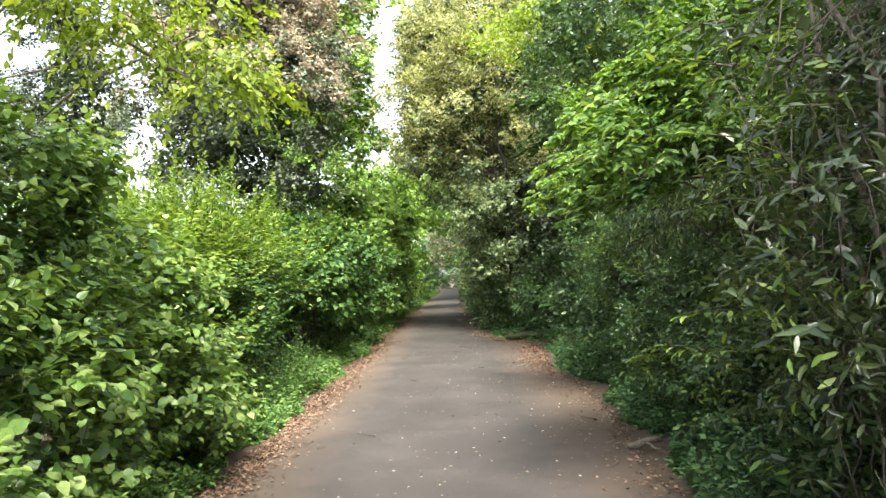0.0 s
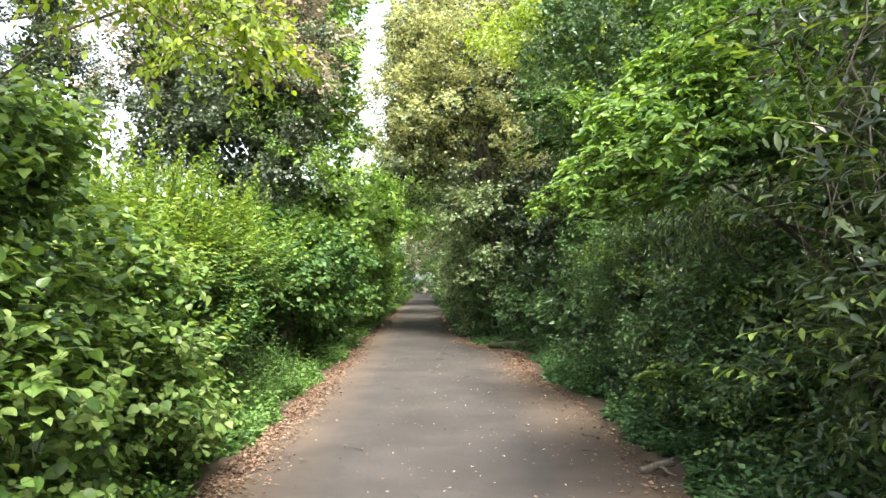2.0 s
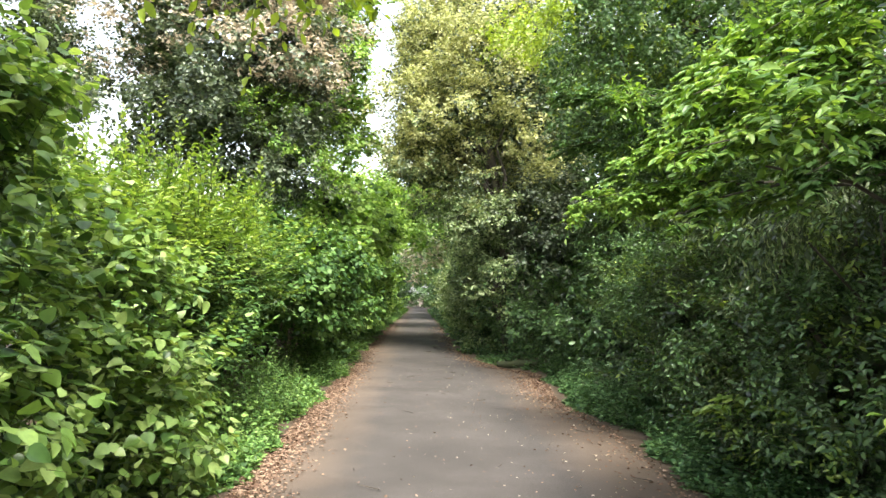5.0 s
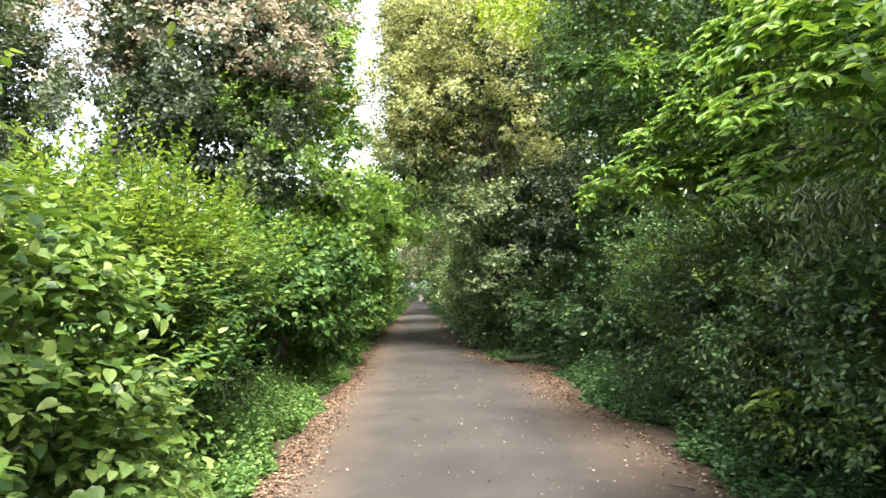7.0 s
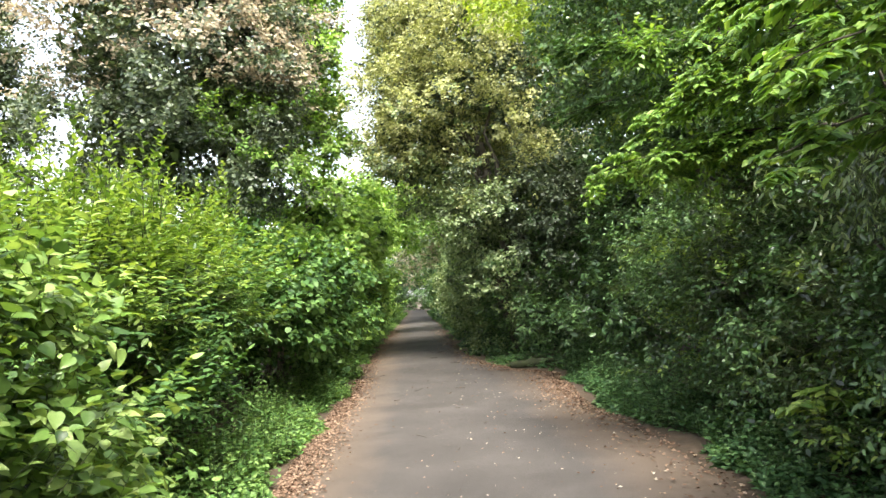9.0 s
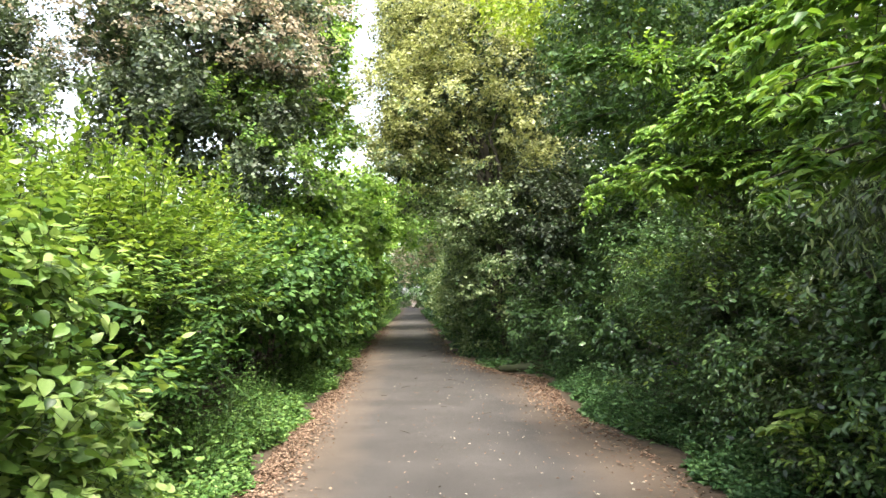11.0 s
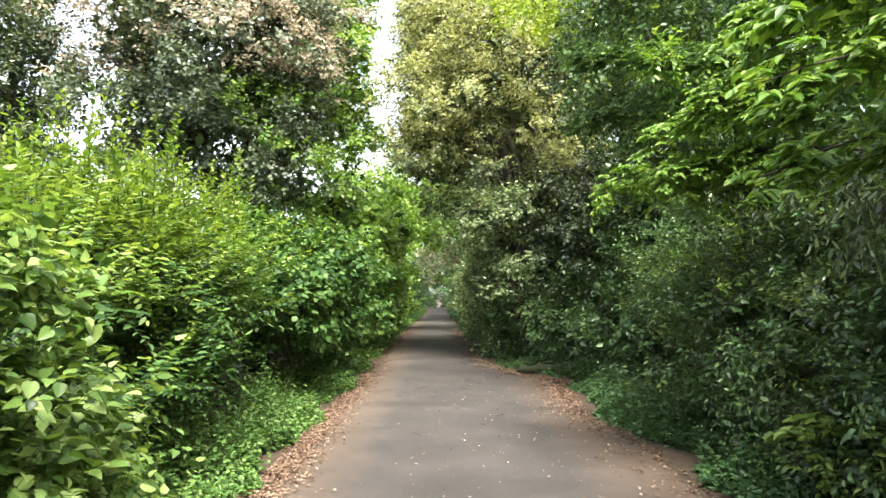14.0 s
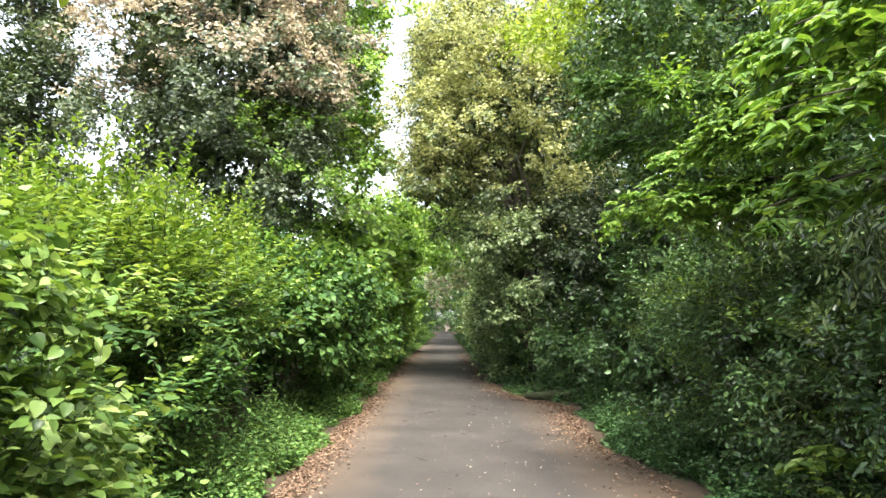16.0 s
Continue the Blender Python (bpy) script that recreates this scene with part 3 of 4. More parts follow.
for k in range(60):      # upright feathery shoots standing out of the top
    a = np.array([rng.uniform(-4.1, -2.3), rng.uniform(7.6, 10.2), 0])
    a[2] = 2.2 - .3 * abs(a[0] + 3.3) + rng.uniform(-.2, .15)
    e = a + np.array([rng.uniform(-.05, .3), rng.uniform(-.25, .1), rng.uniform(.5, .9)])
    path = wander(a, e, 6, .02, rng, .1)
    shoot = part("shoot", *limb_mesh(path, np.linspace(.006, .002, 6), 5, rng), M_STEM, privet)
    n = 28
    s_ = (np.arange(n) + 1) / n
    q = np.stack([np.interp(s_, np.linspace(0, 1, 6), path[:, c]) for c in range(3)], 1)
    w = rng.uniform(0, 3.14) + (np.arange(n) // 2 % 2) * 1.57 + (np.arange(n) % 2) * 3.14
    ax = np.stack([np.cos(w), np.sin(w), np.full(n, .75)], 1) + rng.standard_normal((n, 3)) * .1
    part("foliage", *leaves_mesh("elliptic", q, ax, np.stack([-np.cos(w), -np.sin(w), np.ones(n)], 1), .095 * (1.1 - .5 * s_) * rng.uniform(.8, 1.15, n), rng), M_SHOOT, shoot, kind="stuff")
# Lime leaves on upward-facing twigs put the light from above into the colour.
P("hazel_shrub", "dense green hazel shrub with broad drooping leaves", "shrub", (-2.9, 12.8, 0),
  # The last, low mass is added to darken the gap beside the privet.
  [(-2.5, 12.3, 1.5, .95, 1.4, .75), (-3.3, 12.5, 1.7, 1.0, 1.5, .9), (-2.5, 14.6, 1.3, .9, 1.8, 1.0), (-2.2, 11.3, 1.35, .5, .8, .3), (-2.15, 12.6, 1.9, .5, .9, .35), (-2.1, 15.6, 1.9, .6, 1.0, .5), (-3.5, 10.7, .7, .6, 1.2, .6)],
  [M_HAZEL, M_LIME], "round", .1, 4200, 7, .45, 13, hang=.42, facing=.45, mess=.3, stems=8, clump=.28, bunch=9, core=90, core_size=.12, core_mat=M_BAY_SHADE, bark=M_TWIG, up=.3, rough=.42, lump=.7, depth=.25, hole=-.3, accents=[(lambda p, o: (o[:, 2] > .5), .3)])
# Darker hazel leaves are mixed in below 1.5 m.
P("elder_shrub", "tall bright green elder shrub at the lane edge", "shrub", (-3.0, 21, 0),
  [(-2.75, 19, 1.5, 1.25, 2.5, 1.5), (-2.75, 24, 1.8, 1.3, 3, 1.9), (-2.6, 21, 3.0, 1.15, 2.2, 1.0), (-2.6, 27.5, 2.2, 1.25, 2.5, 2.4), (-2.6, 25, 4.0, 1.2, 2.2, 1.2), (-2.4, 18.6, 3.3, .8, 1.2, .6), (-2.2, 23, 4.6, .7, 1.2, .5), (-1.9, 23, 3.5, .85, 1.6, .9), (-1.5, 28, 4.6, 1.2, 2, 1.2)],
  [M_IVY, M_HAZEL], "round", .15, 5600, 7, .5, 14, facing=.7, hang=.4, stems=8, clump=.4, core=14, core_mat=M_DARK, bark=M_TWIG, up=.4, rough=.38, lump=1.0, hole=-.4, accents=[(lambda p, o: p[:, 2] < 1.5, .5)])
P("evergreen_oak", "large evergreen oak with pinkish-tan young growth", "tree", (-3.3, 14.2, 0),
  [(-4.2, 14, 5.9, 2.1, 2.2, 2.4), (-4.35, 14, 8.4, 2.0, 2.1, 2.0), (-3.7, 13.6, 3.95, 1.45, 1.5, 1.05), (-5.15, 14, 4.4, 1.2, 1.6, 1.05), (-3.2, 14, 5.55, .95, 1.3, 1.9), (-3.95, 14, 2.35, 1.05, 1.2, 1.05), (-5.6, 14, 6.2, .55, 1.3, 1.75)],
  [M_OAK, M_TAN, M_LIME], "rhomb", .092, 15000, 8, .34, 15, clump=.36, bunch=16, core=75, core_size=.15, core_mat=M_BAY_SHADE, face=.7, facing=.9, mess=.5, trunk=(.2, (-3.9, 14.5, 7.5)), limbs=8, up=.2, rough=.4, lump=1.2, depth=.22, twig_r=0, hole=-.62,
  accents=[(lambda p, o: (p[:, 2] > 4.9) & (o[:, 2] > -.45) & (lumps(p, 3, 1.4) > -0.3), .88), (lambda p, o: (p[:, 2] < 4.8) & (p[:, 0] > -3.5) & (lumps(p, 8, 1.0) > 0), .6)])
P("ivy_clad_tree", "slender tree wrapped in bright green climbing leaves", "tree", (-3.0, 18, 0),
  [(-3.3, 18, 4.1, .65, 1.1, 1.6), (-2.9, 18, 6.7, .65, 1.2, 2.1), (-2.55, 18, 9.3, .85, 1.3, 1.6), (-2.3, 18, 6.0, .38, .7, 2.1), (-1.75, 18.5, 5.3, .3, .6, .25)],
  [M_IVY, M_HAZEL], "round", .11, 2900, 7, .45, 16, trunk=(.12, (-2.8, 18, 9.3)), limbs=7, clump=.32, bunch=9, rough=.4, lump=.8, twig_r=.004, hole=-.15, accents=[(lambda p, o: lumps(p, 4, 1.1) > .5, .5)])
# Laurel-dark leaves on sides and undersides put the crown's shade into the colour.
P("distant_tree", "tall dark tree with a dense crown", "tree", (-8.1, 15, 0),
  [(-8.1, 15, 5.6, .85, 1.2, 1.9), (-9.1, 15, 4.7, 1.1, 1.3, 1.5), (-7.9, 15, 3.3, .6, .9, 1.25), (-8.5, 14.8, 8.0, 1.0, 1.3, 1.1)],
  [M_OAK, M_BAY_SHADE], "elliptic", .1, 5200, 7, .34, 17, trunk=(.14, (-8.1, 15, 7.6)), limbs=4, clump=.3, core=90, core_size=.16, core_mat=M_BAY_SHADE, twig_r=0, rough=.3, lump=1.0, depth=.2, accents=[(lambda p, o: o[:, 2] < .3, .6)])
P("overhanging_branch_tree", "robinia with yellow-green feathery leaves over the lane", "tree", (-4.3, 5.4, 0),
  [(-1.25, 3.8, 2.68, .42, .5, .26), (-1.55, 3.6, 2.95, .55, .55, .25), (-1.05, 3.85, 2.42, .22, .25, .12), (-2.1, 3.7, 3.2, .6, .7, .3)],
  [M_YELLOW], "oval", .05, 560, 13, .3, 18, trunk=(.013, (-3.7, 4.7, 3.7)), limbs=4, bark=M_TWIG, droop=.3, up=0, face=0, twig_r=.003)
for k, (x, y, h) in enumerate([(-5.2, 7, 2.2), (-5.2, 12, 2.6), (-6.2, 16, 2.8), (-5.0, 22, 3.4), (-5.0, 28, 3.6), (4.6, 13.5, 4.2), (4.2, 18, 4.6), (4.4, 22.5, 4.4), (4.7, 4.6, 3.8), (4.8, 9, 4.2)]):
    P("hedge_shrub", "leafy hedge shrub behind the lane edge", "shrub", (x, y, 0),
      [(x, y, h * .45, 1.3, 3.0, h * .5), (x - .3, y + 1, h * .75, 1.2, 2.4, h * .38)],
      [M_DARK], "rhomb", .15, 1500, 7, .5, 120 + k, clump=.4, core=8, stems=4, twig_r=0, group="hedge shrubs")

for k, (x, y) in enumerate([(-2.1, 73), (1.9, 73)]):
    P("hedge_shrub", "dark shrub at the far end of the lane", "shrub", (x, y, 0), [(x, y, 1.8, 2.2, 1.5, 2.0), (x, y, 3.4, 2.0, 1.5, 1.8)],
      [M_DARK], "rhomb", .2, 1400, 6, .5, 130 + k, stems=4, twig_r=0, group="hedge shrubs")

# ---- plants, right of the lane ----
P("laurel_shrub", "dark laurel shrub with long glossy leaves and bare twigs", "shrub", (2.2, 3.4, 0),
  [(1.95, 3.4, 1.5, .8, .8, .7), (2.0, 3.9, 2.6, .5, .6, .6), (2.7, 4.0, 2.3, .7, .9, .6), (2.15, 3.7, .75, .7, 1.2, .7)],
  [M_BAY_SHADE, M_SHOOT], "laurel", .085, 850, 8, .4, 21, stems=10, clump=.25, bunch=6, core=150, core_size=.075, bark=M_TWIG, up=.1, droop=.15, single=200, near=(1.1, 3.2, 1.5), accents=[(lambda p, o: p[:, 2] > 0, .12)])
P("thicket_shrub", "dense dark mixed thicket with small leaves", "shrub", (3.1, 7.5, 0),
  [(2.85, 8.5, .95, 1.0, 2.0, 1.0), (2.7, 9.5, 1.45, .9, 1.5, .75), (2.8, 6, .9, 1.0, 1.6, 1.0), (2.85, 7.3, .5, .65, 2.6, .4), (3.2, 7.5, 1.9, 1.1, 2, .8), (3.3, 10.8, 2.0, 1.1, 1.3, 1.2), (3.3, 4.4, 1.6, 1.0, 1.6, 1.8), (2.3, 8.8, 1.3, .4, .6, .3), (2.25, 6.6, 1.25, .4, .6, .3)],
  [M_DARK, M_SHOOT, M_BAY_SHADE], "elliptic", .06, 14000, 8, .3, 22, facing=.55, mess=.4, hang=.35, stems=12, bark=M_BARK, clump=.24, bunch=10, core=120, core_size=.14, core_mat=M_BAY_SHADE, up=.25, rough=.4, lump=.65, depth=.24, hole=-.4, accents=[(lambda p, o: lumps(p, 9, 1.1) > .4, .5), (lambda p, o: lumps(p, 19, 1.3) > .35, .6)])
P("bay_shrub", "bay shrub with grey-green hanging leaves in the hedge", "shrub", (2.9, 6.4, 0),
  [(1.85, 6.3, 1.85, .45, .5, .16), (2.2, 6.0, 1.95, .5, .5, .2), (2.5, 6.5, 2.1, .5, .6, .25)],
  [M_BAY_SHADE, M_PALE], "laurel", .066, 300, 9, .36, 28, stems=5, bark=M_BARK, clump=.2, bunch=7, up=-.1, out=.6, droop=.3, hang=.9, facing=.6, face=0, accents=[(lambda p, o: p[:, 2] > 0, .4)])
P("field_maple", "young maple with fresh bright green layered branches", "tree", (3.4, 8.0, 0),
  [(1.3, 8.2, 2.2, .38, .4, .05), (1.75, 8.1, 2.35, .5, .5, .06), (2.0, 8.0, 2.8, .5, .6, .06), (2.5, 7.7, 3.15, .6, .7, .08), (2.8, 7.2, 3.6, .7, .9, .15), (2.9, 6.6, 2.9, .6, .8, .15), (2.4, 6.2, 2.5, .5, .6, .08), (1.9, 8.4, 3.3, .5, .5, .07)],
  [M_LIME, M_DARK], "elliptic", .07, 800, 11, .36, 23, hang=.3, facing=.35, mess=.25, clump=.15, bunch=9, depth=.2, trunk=(.05, (3.4, 7.8, 4.2)), limbs=9, bark=M_BARK, up=.08, flat=.95, face=.2, accents=[(lambda p, o: (lumps(p, 5, 1.1) < .2) & (p[:, 0] > 2.1), .75)], single=150, near=(1.9, 7, 2.6))
P("field_maple", "young maple branch with fresh bright green leaves", "tree", (2.6, 5.2, 0),
  [(1.25, 5.1, 2.15, .65, .6, .28), (1.9, 5.3, 2.45, .7, .7, .3), (2.3, 5.6, 3.0, .8, .9, .5), (1.75, 5.0, 2.9, .5, .6, .2)],
  [M_LIME, M_HAZEL], "elliptic", .075, 420, 10, .34, 24, hang=.35, facing=.4, mess=.3, clump=.22, bunch=8, trunk=(.05, (2.5, 5.3, 3.0)), limbs=5, bark=M_BARK, up=.1, flat=.95, face=.2, hole=-.4, accents=[(lambda p, o: lumps(p, 6, .9) + .8 * (p[:, 2] - 2.5) > .1, .7)])


def frond(tree, base, tip, wide, size, mat, rng, layers=2):
    """A flat leafy branch: side twigs in one level plane, small leaves in two rows along each."""
    base, tip = np.array(base, float), np.array(tip, float)
    path = wander(base, tip, 9, .07, rng, .06)
    br = part("branch", *limb_mesh(path, np.linspace(.012, .002, 9), 6, rng), M_BARK, tree)
    long = np.linalg.norm(tip - base)
    fwd = unit(tip - base)
    side = unit(np.cross(fwd, np.array([0, 0, 1.0])))
    n = int(long / .035) * layers
    u = rng.uniform(.12, 1, n)
    p0 = np.stack([np.interp(u, np.linspace(0, 1, 9), path[:, c]) for c in range(3)], 1)
    p0[:, 2] += rng.uniform(-.05, .04, n) * layers
    sg = np.where(np.arange(n) % 2 == 0, 1.0, -1.0)[:, None]
    d = unit(fwd * rng.uniform(.5, 1.0, (n, 1)) + side * sg * rng.uniform(.45, .9, (n, 1)) + rng.standard_normal((n, 3)) * .1 + np.array([0, 0, -.08]))
    ln = wide * np.clip(1.25 - u, .35, 1) * rng.uniform(.6, 1.15, n)
    p1 = p0 + d * ln[:, None]
    p1[:, 2] -= .22 * ln ** 2 / wide
    m = max(6, int(wide / .02))
    t = (np.arange(m) + .5) / m
    q = p0[:, None] + (p1 - p0)[:, None] * t[None, :, None]
    across = unit(np.cross(d, np.array([0, 0, 1.0])))
    sgn = np.where(np.arange(m) % 2 == 0, 1.0, -1.0)
    ax = d[:, None] * .7 + across[:, None] * sgn[None, :, None] * .8 + rng.standard_normal((n, m, 3)) * .15
    ax[:, :, 2] -= .28
    nm = np.array([0, -.25, 1.0]) + rng.standard_normal((n, m, 3)) * .22
    part("foliage", *leaves_mesh("elliptic", q.reshape(-1, 3), ax.reshape(-1, 3), nm.reshape(-1, 3), size * rng.uniform(.65, 1.2, n * m), rng), mat, br, kind="stuff")
    part("twig_mass", *tubes_mesh(p0, p1, np.full(n, .0025), np.full(n, .001)), M_BARK, br, kind="stuff")


rng = np.random.default_rng(63)
maple, maple_near = bpy.data.objects["field_maple"], bpy.data.objects["field_maple.001"]
for base, tip, wide, mat in [((2.5, 7.6, 2.45), (.95, 7.9, 2.24), .42, M_LIME), ((2.4, 7.9, 2.5), (1.25, 7.6, 2.2), .36, M_LIME), ((2.7, 7.4, 3.0), (1.17, 7.6, 2.5), .4, M_LIME),
                             ((2.8, 7.8, 3.3), (1.5, 7.4, 2.75), .42, M_LIME), ((2.6, 8.3, 3.3), (.85, 8.5, 3.42), .45, M_HAZEL), ((2.5, 8.6, 3.1), (.95, 8.8, 2.95), .4, M_HAZEL), ((2.9, 7.4, 3.7), (1.6, 7.3, 3.2), .45, M_LIME)]:
    frond(maple, base, tip, wide, .056, mat, rng)
for base, tip, wide, mat in [((2.2, 5.4, 2.65), (.98, 5.6, 2.12), .34, M_LIME), ((2.2, 5.5, 3.0), (1.0, 5.7, 2.5), .36, M_LIME), ((2.3, 5.3, 3.2), (1.15, 5.4, 2.75), .36, M_LIME),
                             ((1.95, 5.2, 2.35), (.64, 4.9, 2.03), .3, M_LIME), ((2.0, 5.3, 2.7), (.78, 5.0, 2.35), .34, M_LIME), ((1.9, 5.5, 2.05), (.82, 5.35, 1.82), .28, M_LIME), ((2.2, 5.1, 2.2), (1.2, 4.8, 1.95), .3, M_HAZEL)]:
    frond(maple_near, base, tip, wide, .058, mat, rng)
frond(bpy.data.objects["thicket_shrub"], (2.75, 7.2, .55), (1.75, 7.0, .6), .3, .085, M_SHOOT, rng, 1)

P("evergreen_oak", "large evergreen oak with olive young growth leaning over the lane", "tree", (1.7, 17.3, 0),
  [(2.3, 17.5, 6.5, 2.8, 2.8, 2.8), (.2, 18, 5.6, 1.9, 2.3, 1.6), (-.2, 18.5, 4.7, 1.2, 1.8, 1.1), (.0, 18.5, 7.0, 1.1, 1.6, 1.6), (2.5, 17.2, 3.0, 1.8, 2.2, 2.0), (.9, 17.0, 3.1, .8, 1.2, .9), (1.7, 18.6, 1.6, 1.15, 2.3, 1.5), (.5, 18.5, 8, 1.7, 2.2, 1.8), (-1.0, 19, 5.3, .45, .9, .4), (-.95, 18.8, 8.2, .4, .8, .6)],
  [M_OAK, M_OLIVE, M_DARK, M_PALE], "rhomb", .09, 20000, 8, .38, 25, clump=.38, bunch=14, core=34, core_size=.18, core_mat=M_BAY_SHADE, hole=-.65, face=.7, facing=1.0, mess=.6, trunk=(.2, (1.0, 17, 5)), limbs=8, up=.2, rough=.38, lump=1.2, depth=.24, twig_r=0,
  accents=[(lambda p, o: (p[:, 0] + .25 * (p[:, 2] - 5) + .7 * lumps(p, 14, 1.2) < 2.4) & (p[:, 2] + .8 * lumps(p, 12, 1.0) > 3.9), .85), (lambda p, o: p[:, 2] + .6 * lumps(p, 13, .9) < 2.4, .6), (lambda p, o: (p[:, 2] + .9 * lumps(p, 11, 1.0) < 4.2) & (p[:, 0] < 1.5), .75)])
P("ivy_thicket", "pale green ivy hanging in a curtain along the lane edge", "ivy", (1.6, 20.5, 0),
  [(1.5, 18.6, 1.9, .55, 1.0, 1.5), (1.35, 20.6, 2.3, .6, 1.6, 1.8), (1.3, 23.4, 2.5, .6, 1.8, 2.0), (1.0, 21.5, 4.0, .6, 1.4, .8)],
  [M_PALE, M_IVY], "elliptic", .13, 3300, 7, .4, 29, stems=6, clump=.3, bunch=10, core=30, core_size=.18, core_mat=M_DARK, bark=M_TWIG, hang=.6, facing=.7, rough=.35, lump=.7, depth=.22, accents=[(lambda p, o: lumps(p, 4, .9) > .2, .6)])
# Dark green hedge leaves take over towards the right and the bottom.
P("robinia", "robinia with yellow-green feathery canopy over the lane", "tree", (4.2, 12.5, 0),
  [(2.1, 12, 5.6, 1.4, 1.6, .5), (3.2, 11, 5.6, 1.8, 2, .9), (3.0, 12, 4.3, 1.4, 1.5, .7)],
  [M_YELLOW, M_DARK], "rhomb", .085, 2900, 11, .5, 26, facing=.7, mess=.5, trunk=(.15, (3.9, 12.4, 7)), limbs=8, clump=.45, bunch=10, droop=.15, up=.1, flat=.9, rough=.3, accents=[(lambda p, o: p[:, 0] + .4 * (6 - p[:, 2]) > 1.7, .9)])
P("thicket_shrub", "dark ivy thicket under the oak", "shrub", (2.6, 14.8, 0),
  [(2.6, 15.3, .9, .95, 1.4, .9), (1.95, 17.2, .8, .95, 1.8, .9), (1.75, 20.5, .9, .9, 2.2, 1.0), (2.9, 12.8, .8, .85, 1.3, .8), (3.4, 14, 2.2, .8, 1.5, 1.2)],
  [M_DARK, M_PALE], "elliptic", .115, 3600, 7, .38, 27, accents=[(lambda p, o: (p[:, 1] > 18.5) & (lumps(p, 6, 1.0) > -.4), .8)], facing=.85, hang=.4, stems=6, clump=.35, core=70, core_size=.16, core_mat=M_BAY_SHADE, bark=M_TWIG, rough=.4, lump=.7, hole=-.35)
# The tree at y -3.5 is unseen, added to shade the near right hedge.
for k, (x, y, s) in enumerate([(5.6, 13, 1.0), (6.4, 7, .95), (6.2, 20, 1.1), (5.4, 2.5, .9), (4.9, -3.5, .9), (4.6, 27, 1.0)]):
    P("woodland_tree", "dark leafy woodland tree behind the hedge", "tree", (x, y, 0),
      [(x, y, 5 * s, 2.1, 3, 3.2 * s), (x + .4, y, 8.5 * s, 2.4, 3, 2.5 * s), (x - .4, y + .5, 2.2, 1.4, 2.6, 1.9)],
      [M_DARK], "rhomb", .2, 2500, 7, .55, 40 + k, face=.6, clump=.6, core=8, core_size=.3, trunk=(.25, (x, y, 8 * s)), limbs=6, twig_r=0, group="woodland trees", rough=.3, lump=1.6)

# Unseen shrubs behind the start, added to close the lane and darken near plants.
for k, (x, y, s, m) in enumerate([(-3.3, -.9, 1.0, M_HAZEL), (-3.2, -4.5, 1.1, M_HAZEL), (3.3, -.6, 1.0, M_BAY_SHADE), (3.3, -5.5, 1.1, M_DARK)]):
    P("hedge_shrub", "leafy hedge shrub along the lane", "shrub", (x, y, 0),
      [(x, y, 1.1 * s, 1.0, 2.6, 1.2 * s), (x + .4 * np.sign(x), y + .4, 2.3 * s, 1.1, 2.4, 1.0 * s)],
      [m], "rhomb", .13, 1700, 7, .45, 140 + k, clump=.35, core=10, stems=5, twig_r=0, group="hedge shrubs", rough=.35)
# Unseen trees behind the start; the first is placed to shade the left shrub.
for k, (x, y) in enumerate([(-4.2, .3), (-5.6, -7.5)]):
    P("woodland_tree", "tall leafy woodland tree, unseen, added beside the lane for shade", "tree", (x, y, 0),
      [(x, y, 4.8, 1.6, 1.4, 1.3), (x + .6, y, 6.4, 1.8, 1.3, 1.0), (x + 2.1, y - .5, 4.9, 1.2, 1.0, .6)],
      [M_HAZEL], "rhomb", .2, 2300, 7, .55, 150 + k, face=0, clump=.55, core=8, core_size=.3, trunk=(.2, (x, y, 7)), limbs=6, twig_r=0, group="woodland trees", rough=.35, lump=1.6)

# long leafy shoots leaning out of the laurel towards the lane
laurel = bpy.data.objects["laurel_shrub"]
rng = np.random.default_rng(77)
v, f = leaves_mesh("laurel", np.zeros((1, 3)), np.array([[0, 1.0, 0]]), np.array([[0, 0, 1.0]]), np.ones(1), rng)
shoot_leaf = [mesh_from("leaf", v, f, M_SHOOT), mesh_from("leaf", v, f, M_BAY_SHADE), mesh_from("leaf", v, f, M_PETAL)]
for k in range(13):
    tip = np.array([rng.uniform(1.1, 1.6), rng.uniform(3.1, 4.5), rng.uniform(.9, 2.5)])
    if k < 2:
        tip = np.array([(1.05, 3.42, 1.95), (1.07, 3.75, 1.2)][k])
    root = tip + np.array([rng.uniform(.45, .75), rng.uniform(-.15, .25), rng.uniform(-.25, .1)])
    path = wander(root, tip, 7, .06, rng, .12)
    shoot = part("shoot", *limb_mesh(path, np.linspace(.006, .002, 7), 6, rng), M_STEM, laurel, "leafy green shoot")
    for j in range(12):
        q = path[1] + (path[-1] - path[1]) * (j + .5) / 12
        q = path[min(6, 1 + j // 2)] * .5 + q * .5
        d = Vector(unit(path[-1] - path[0])) * .6 + Vector((rng.normal(0, .2), (1 if j % 2 else -1) * .7, rng.normal(-.25, .25)))
        if j == 11:
            d = Vector(unit(path[-1] - path[-2]))
        d.normalize()
        x = d.cross(Vector((rng.normal(0, .25), rng.normal(0, .25), 1))).normalized()
        lf = new("leaf", shoot_leaf[2 if (k == 0 and j == 7) else (0 if k % 3 or k == 0 else 1)])
        lf.parent = shoot
        lf.matrix_parent_inverse = Matrix()
        lf.matrix_basis = Matrix.Translation(Vector(q)) @ Matrix((x, d, x.cross(d))).transposed().to_4x4() @ Matrix.Scale(rng.uniform(.07, .12), 4)

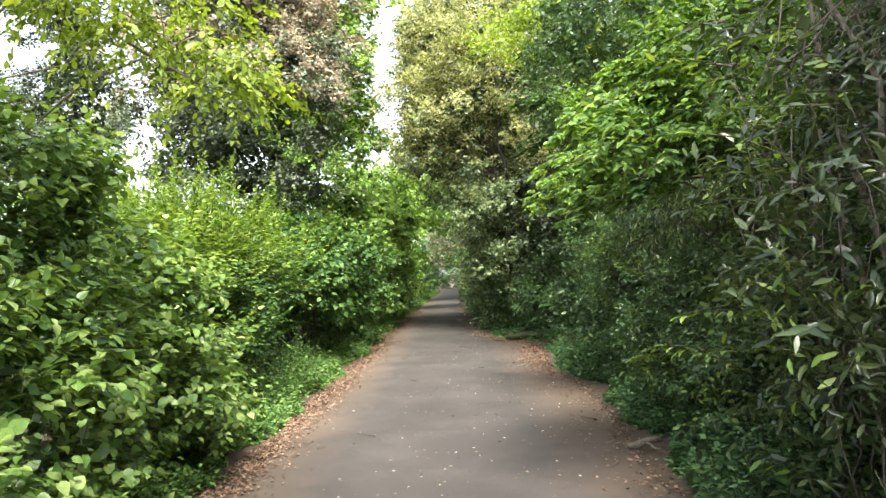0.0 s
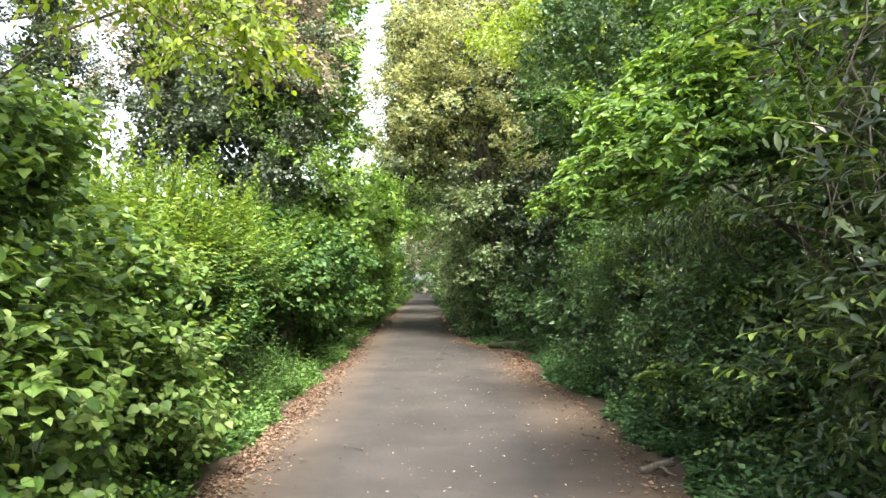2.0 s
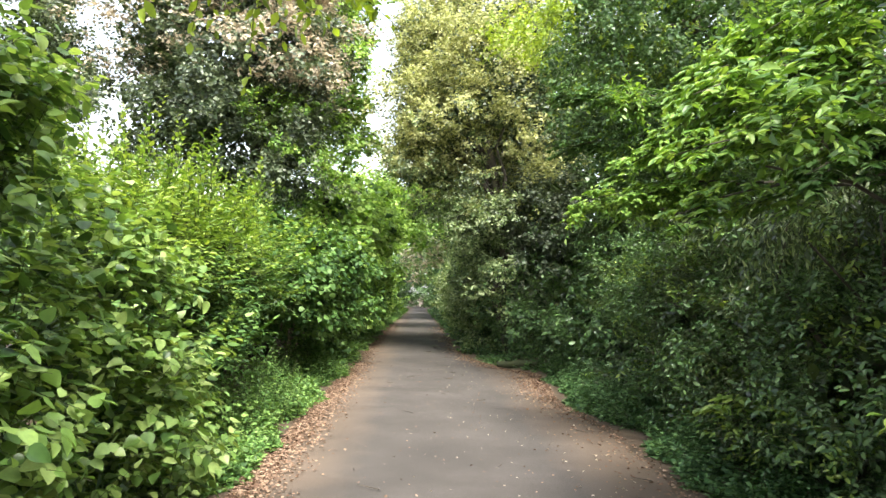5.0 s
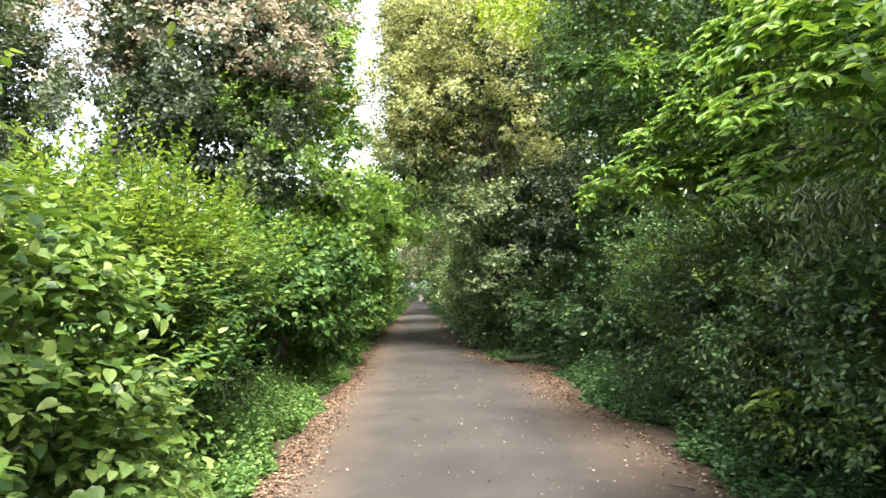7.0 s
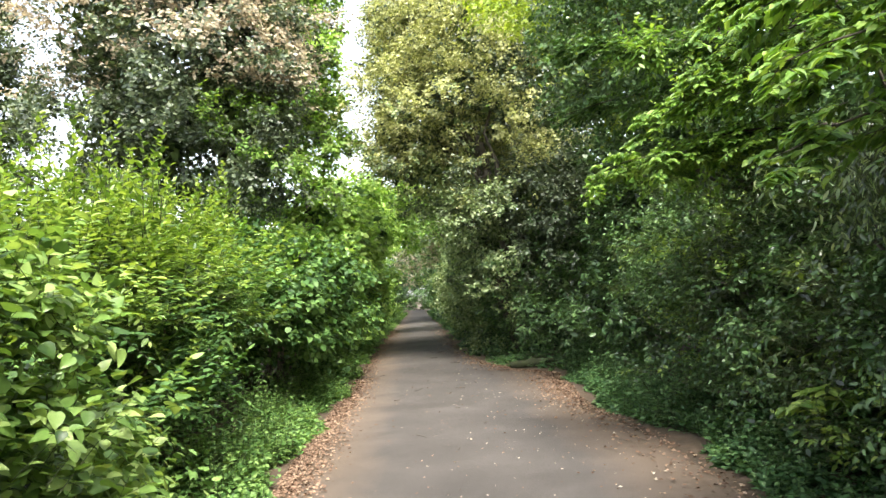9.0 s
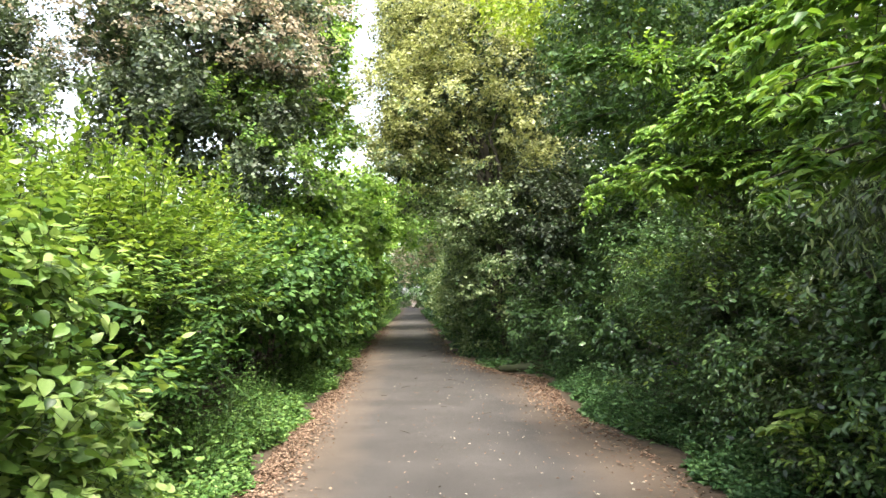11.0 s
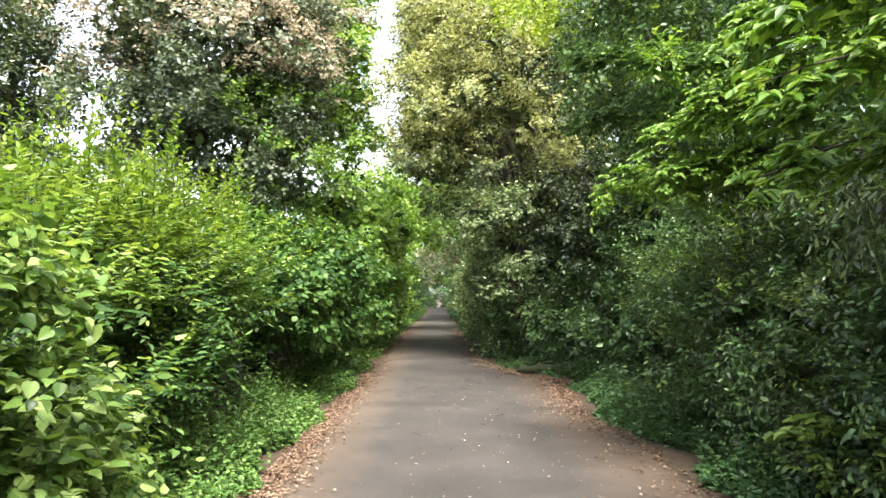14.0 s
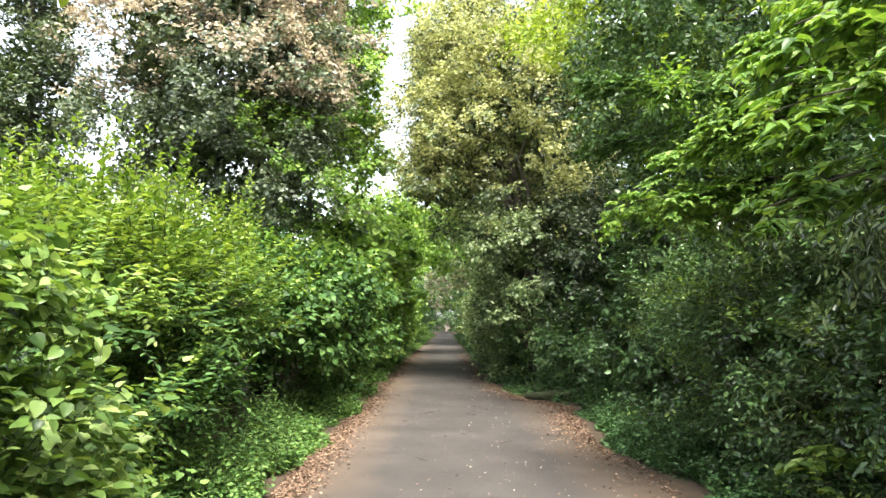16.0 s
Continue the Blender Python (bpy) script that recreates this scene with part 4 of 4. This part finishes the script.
# Stands overhead out of view, added so its shadow falls on the laurel.
P("woodland_tree", "unseen spreading dark tree added to shade the hedge", "tree", (4.6, .2, 0),
  [(3.2, .6, 5.2, 1.5, 1.6, .9), (4.2, .4, 7.0, 2.2, 2.4, 1.5)], [M_DARK], "rhomb", .17, 3600, 7, .5, 49,
  trunk=(.22, (4.3, .4, 7.0)), limbs=6, twig_r=0, group="woodland trees", clump=.5, core=14, core_size=.3, face=0)

rng = np.random.default_rng(71)
tang = thing("bramble_tangle", (2.3, 4.4, 0), "tangle of bare grey-brown canes hanging in the hedge", "bramble")
for k in range(110):
    a = np.array([rng.uniform(1.9, 2.9), rng.uniform(3.5, 4.5), rng.uniform(0, .3) if k % 3 == 0 else rng.uniform(2.4, 3.6)])
    e = np.array([rng.uniform(1.35, 2.5), rng.uniform(3.2, 4.3), rng.uniform(1.3, 3.2)])
    part("cane", *limb_mesh(wander(a, e, 7, rng.uniform(-.1, .25), rng, .14), np.linspace(rng.uniform(.004, .008), .002, 7), 5, rng), M_TWIG, tang)

# ---- far along the lane ----
for k, (x, y, r, h, m) in enumerate([(1.75, 25, 1.1, 2.8, M_PALE), (1.9, 30, 1.2, 3.4, M_PALE), (1.8, 36, 1.2, 3.6, M_PALE), (1.8, 43, 1.3, 3.8, M_DARK), (1.8, 51, 1.3, 3.8, M_DARK), (1.9, 60, 1.4, 4, M_DARK),
                                     (-2.95, 33, 1.25, 3.2, M_LIME), (-3.0, 40, 1.3, 3.4, M_LIME), (-2.9, 48, 1.3, 3.6, M_DARK), (-2.8, 57, 1.3, 3.8, M_DARK), (-2.8, 65, 1.4, 4, M_DARK)]):
    P("hedge_shrub", "leafy hedge shrub along the lane", "shrub", (x, y, 0),
      [(x, y, h * .45, r, 3.8, h * .5), (x + .3 * np.sign(x), y + 1, h * .8, r, 3, h * .4)],
      [m], "rhomb", .16 if y < 40 else .2, 1800 if y < 40 else 1000, 7, .5, 60 + k, clump=.45, core=7, facing=.8, stems=4, twig_r=0, group="hedge shrubs", rough=.28)
for k, (x, y, z, m, m2) in enumerate([(-1.2, 37, 5.6, M_LIME, M_LIME), (.6, 44, 5.2, M_PALE, M_TAN), (-1.0, 52, 5.2, M_DARK, M_TAN), (.3, 62, 4.3, M_DARK, M_LIME), (.2, 72, 3.8, M_DARK, M_DARK), (-4.5, 31, 2.6, M_LIME, M_LIME), (2.0, 27, 6.3, M_LIME, M_OLIVE)]):
    sx = 3.2 if x > -1.3 else -4.2
    P("canopy_tree", "tree with a spreading canopy arching over the lane", "tree", (sx, y, 0),
      [(x, y, z, 2.8, 3.2, 2.1), (x + (sx - x) * .6, y, z + 1.8, 2.4, 3, 2.2), (sx, y, z - 1.5, 1.7, 2.6, 2.4)],
      [m, m2], "rhomb", .22, 2300, 7, .6, 80 + k, clump=.6, core=3, facing=.8, mess=.5, trunk=(.22, (sx * .8 + x * .2, y, z + 1)), limbs=5, twig_r=0, group="canopy trees", rough=.3, lump=1.6,
      accents=[(lambda p, o: lumps(p, 4, 2.2) > 0, .6)])
P("clipped_hedge", "dark low hedge closing the far end of the lane", "hedge", (-.5, 71, 0),
  [(-2.5, 71, .6, 1.5, .6, .95), (-.5, 71, .6, 1.6, .6, .85), (1.5, 71, .6, 1.5, .6, .95)], [M_DARK], "rhomb", .14, 1500, 6, .4, 99, stems=4, twig_r=0)
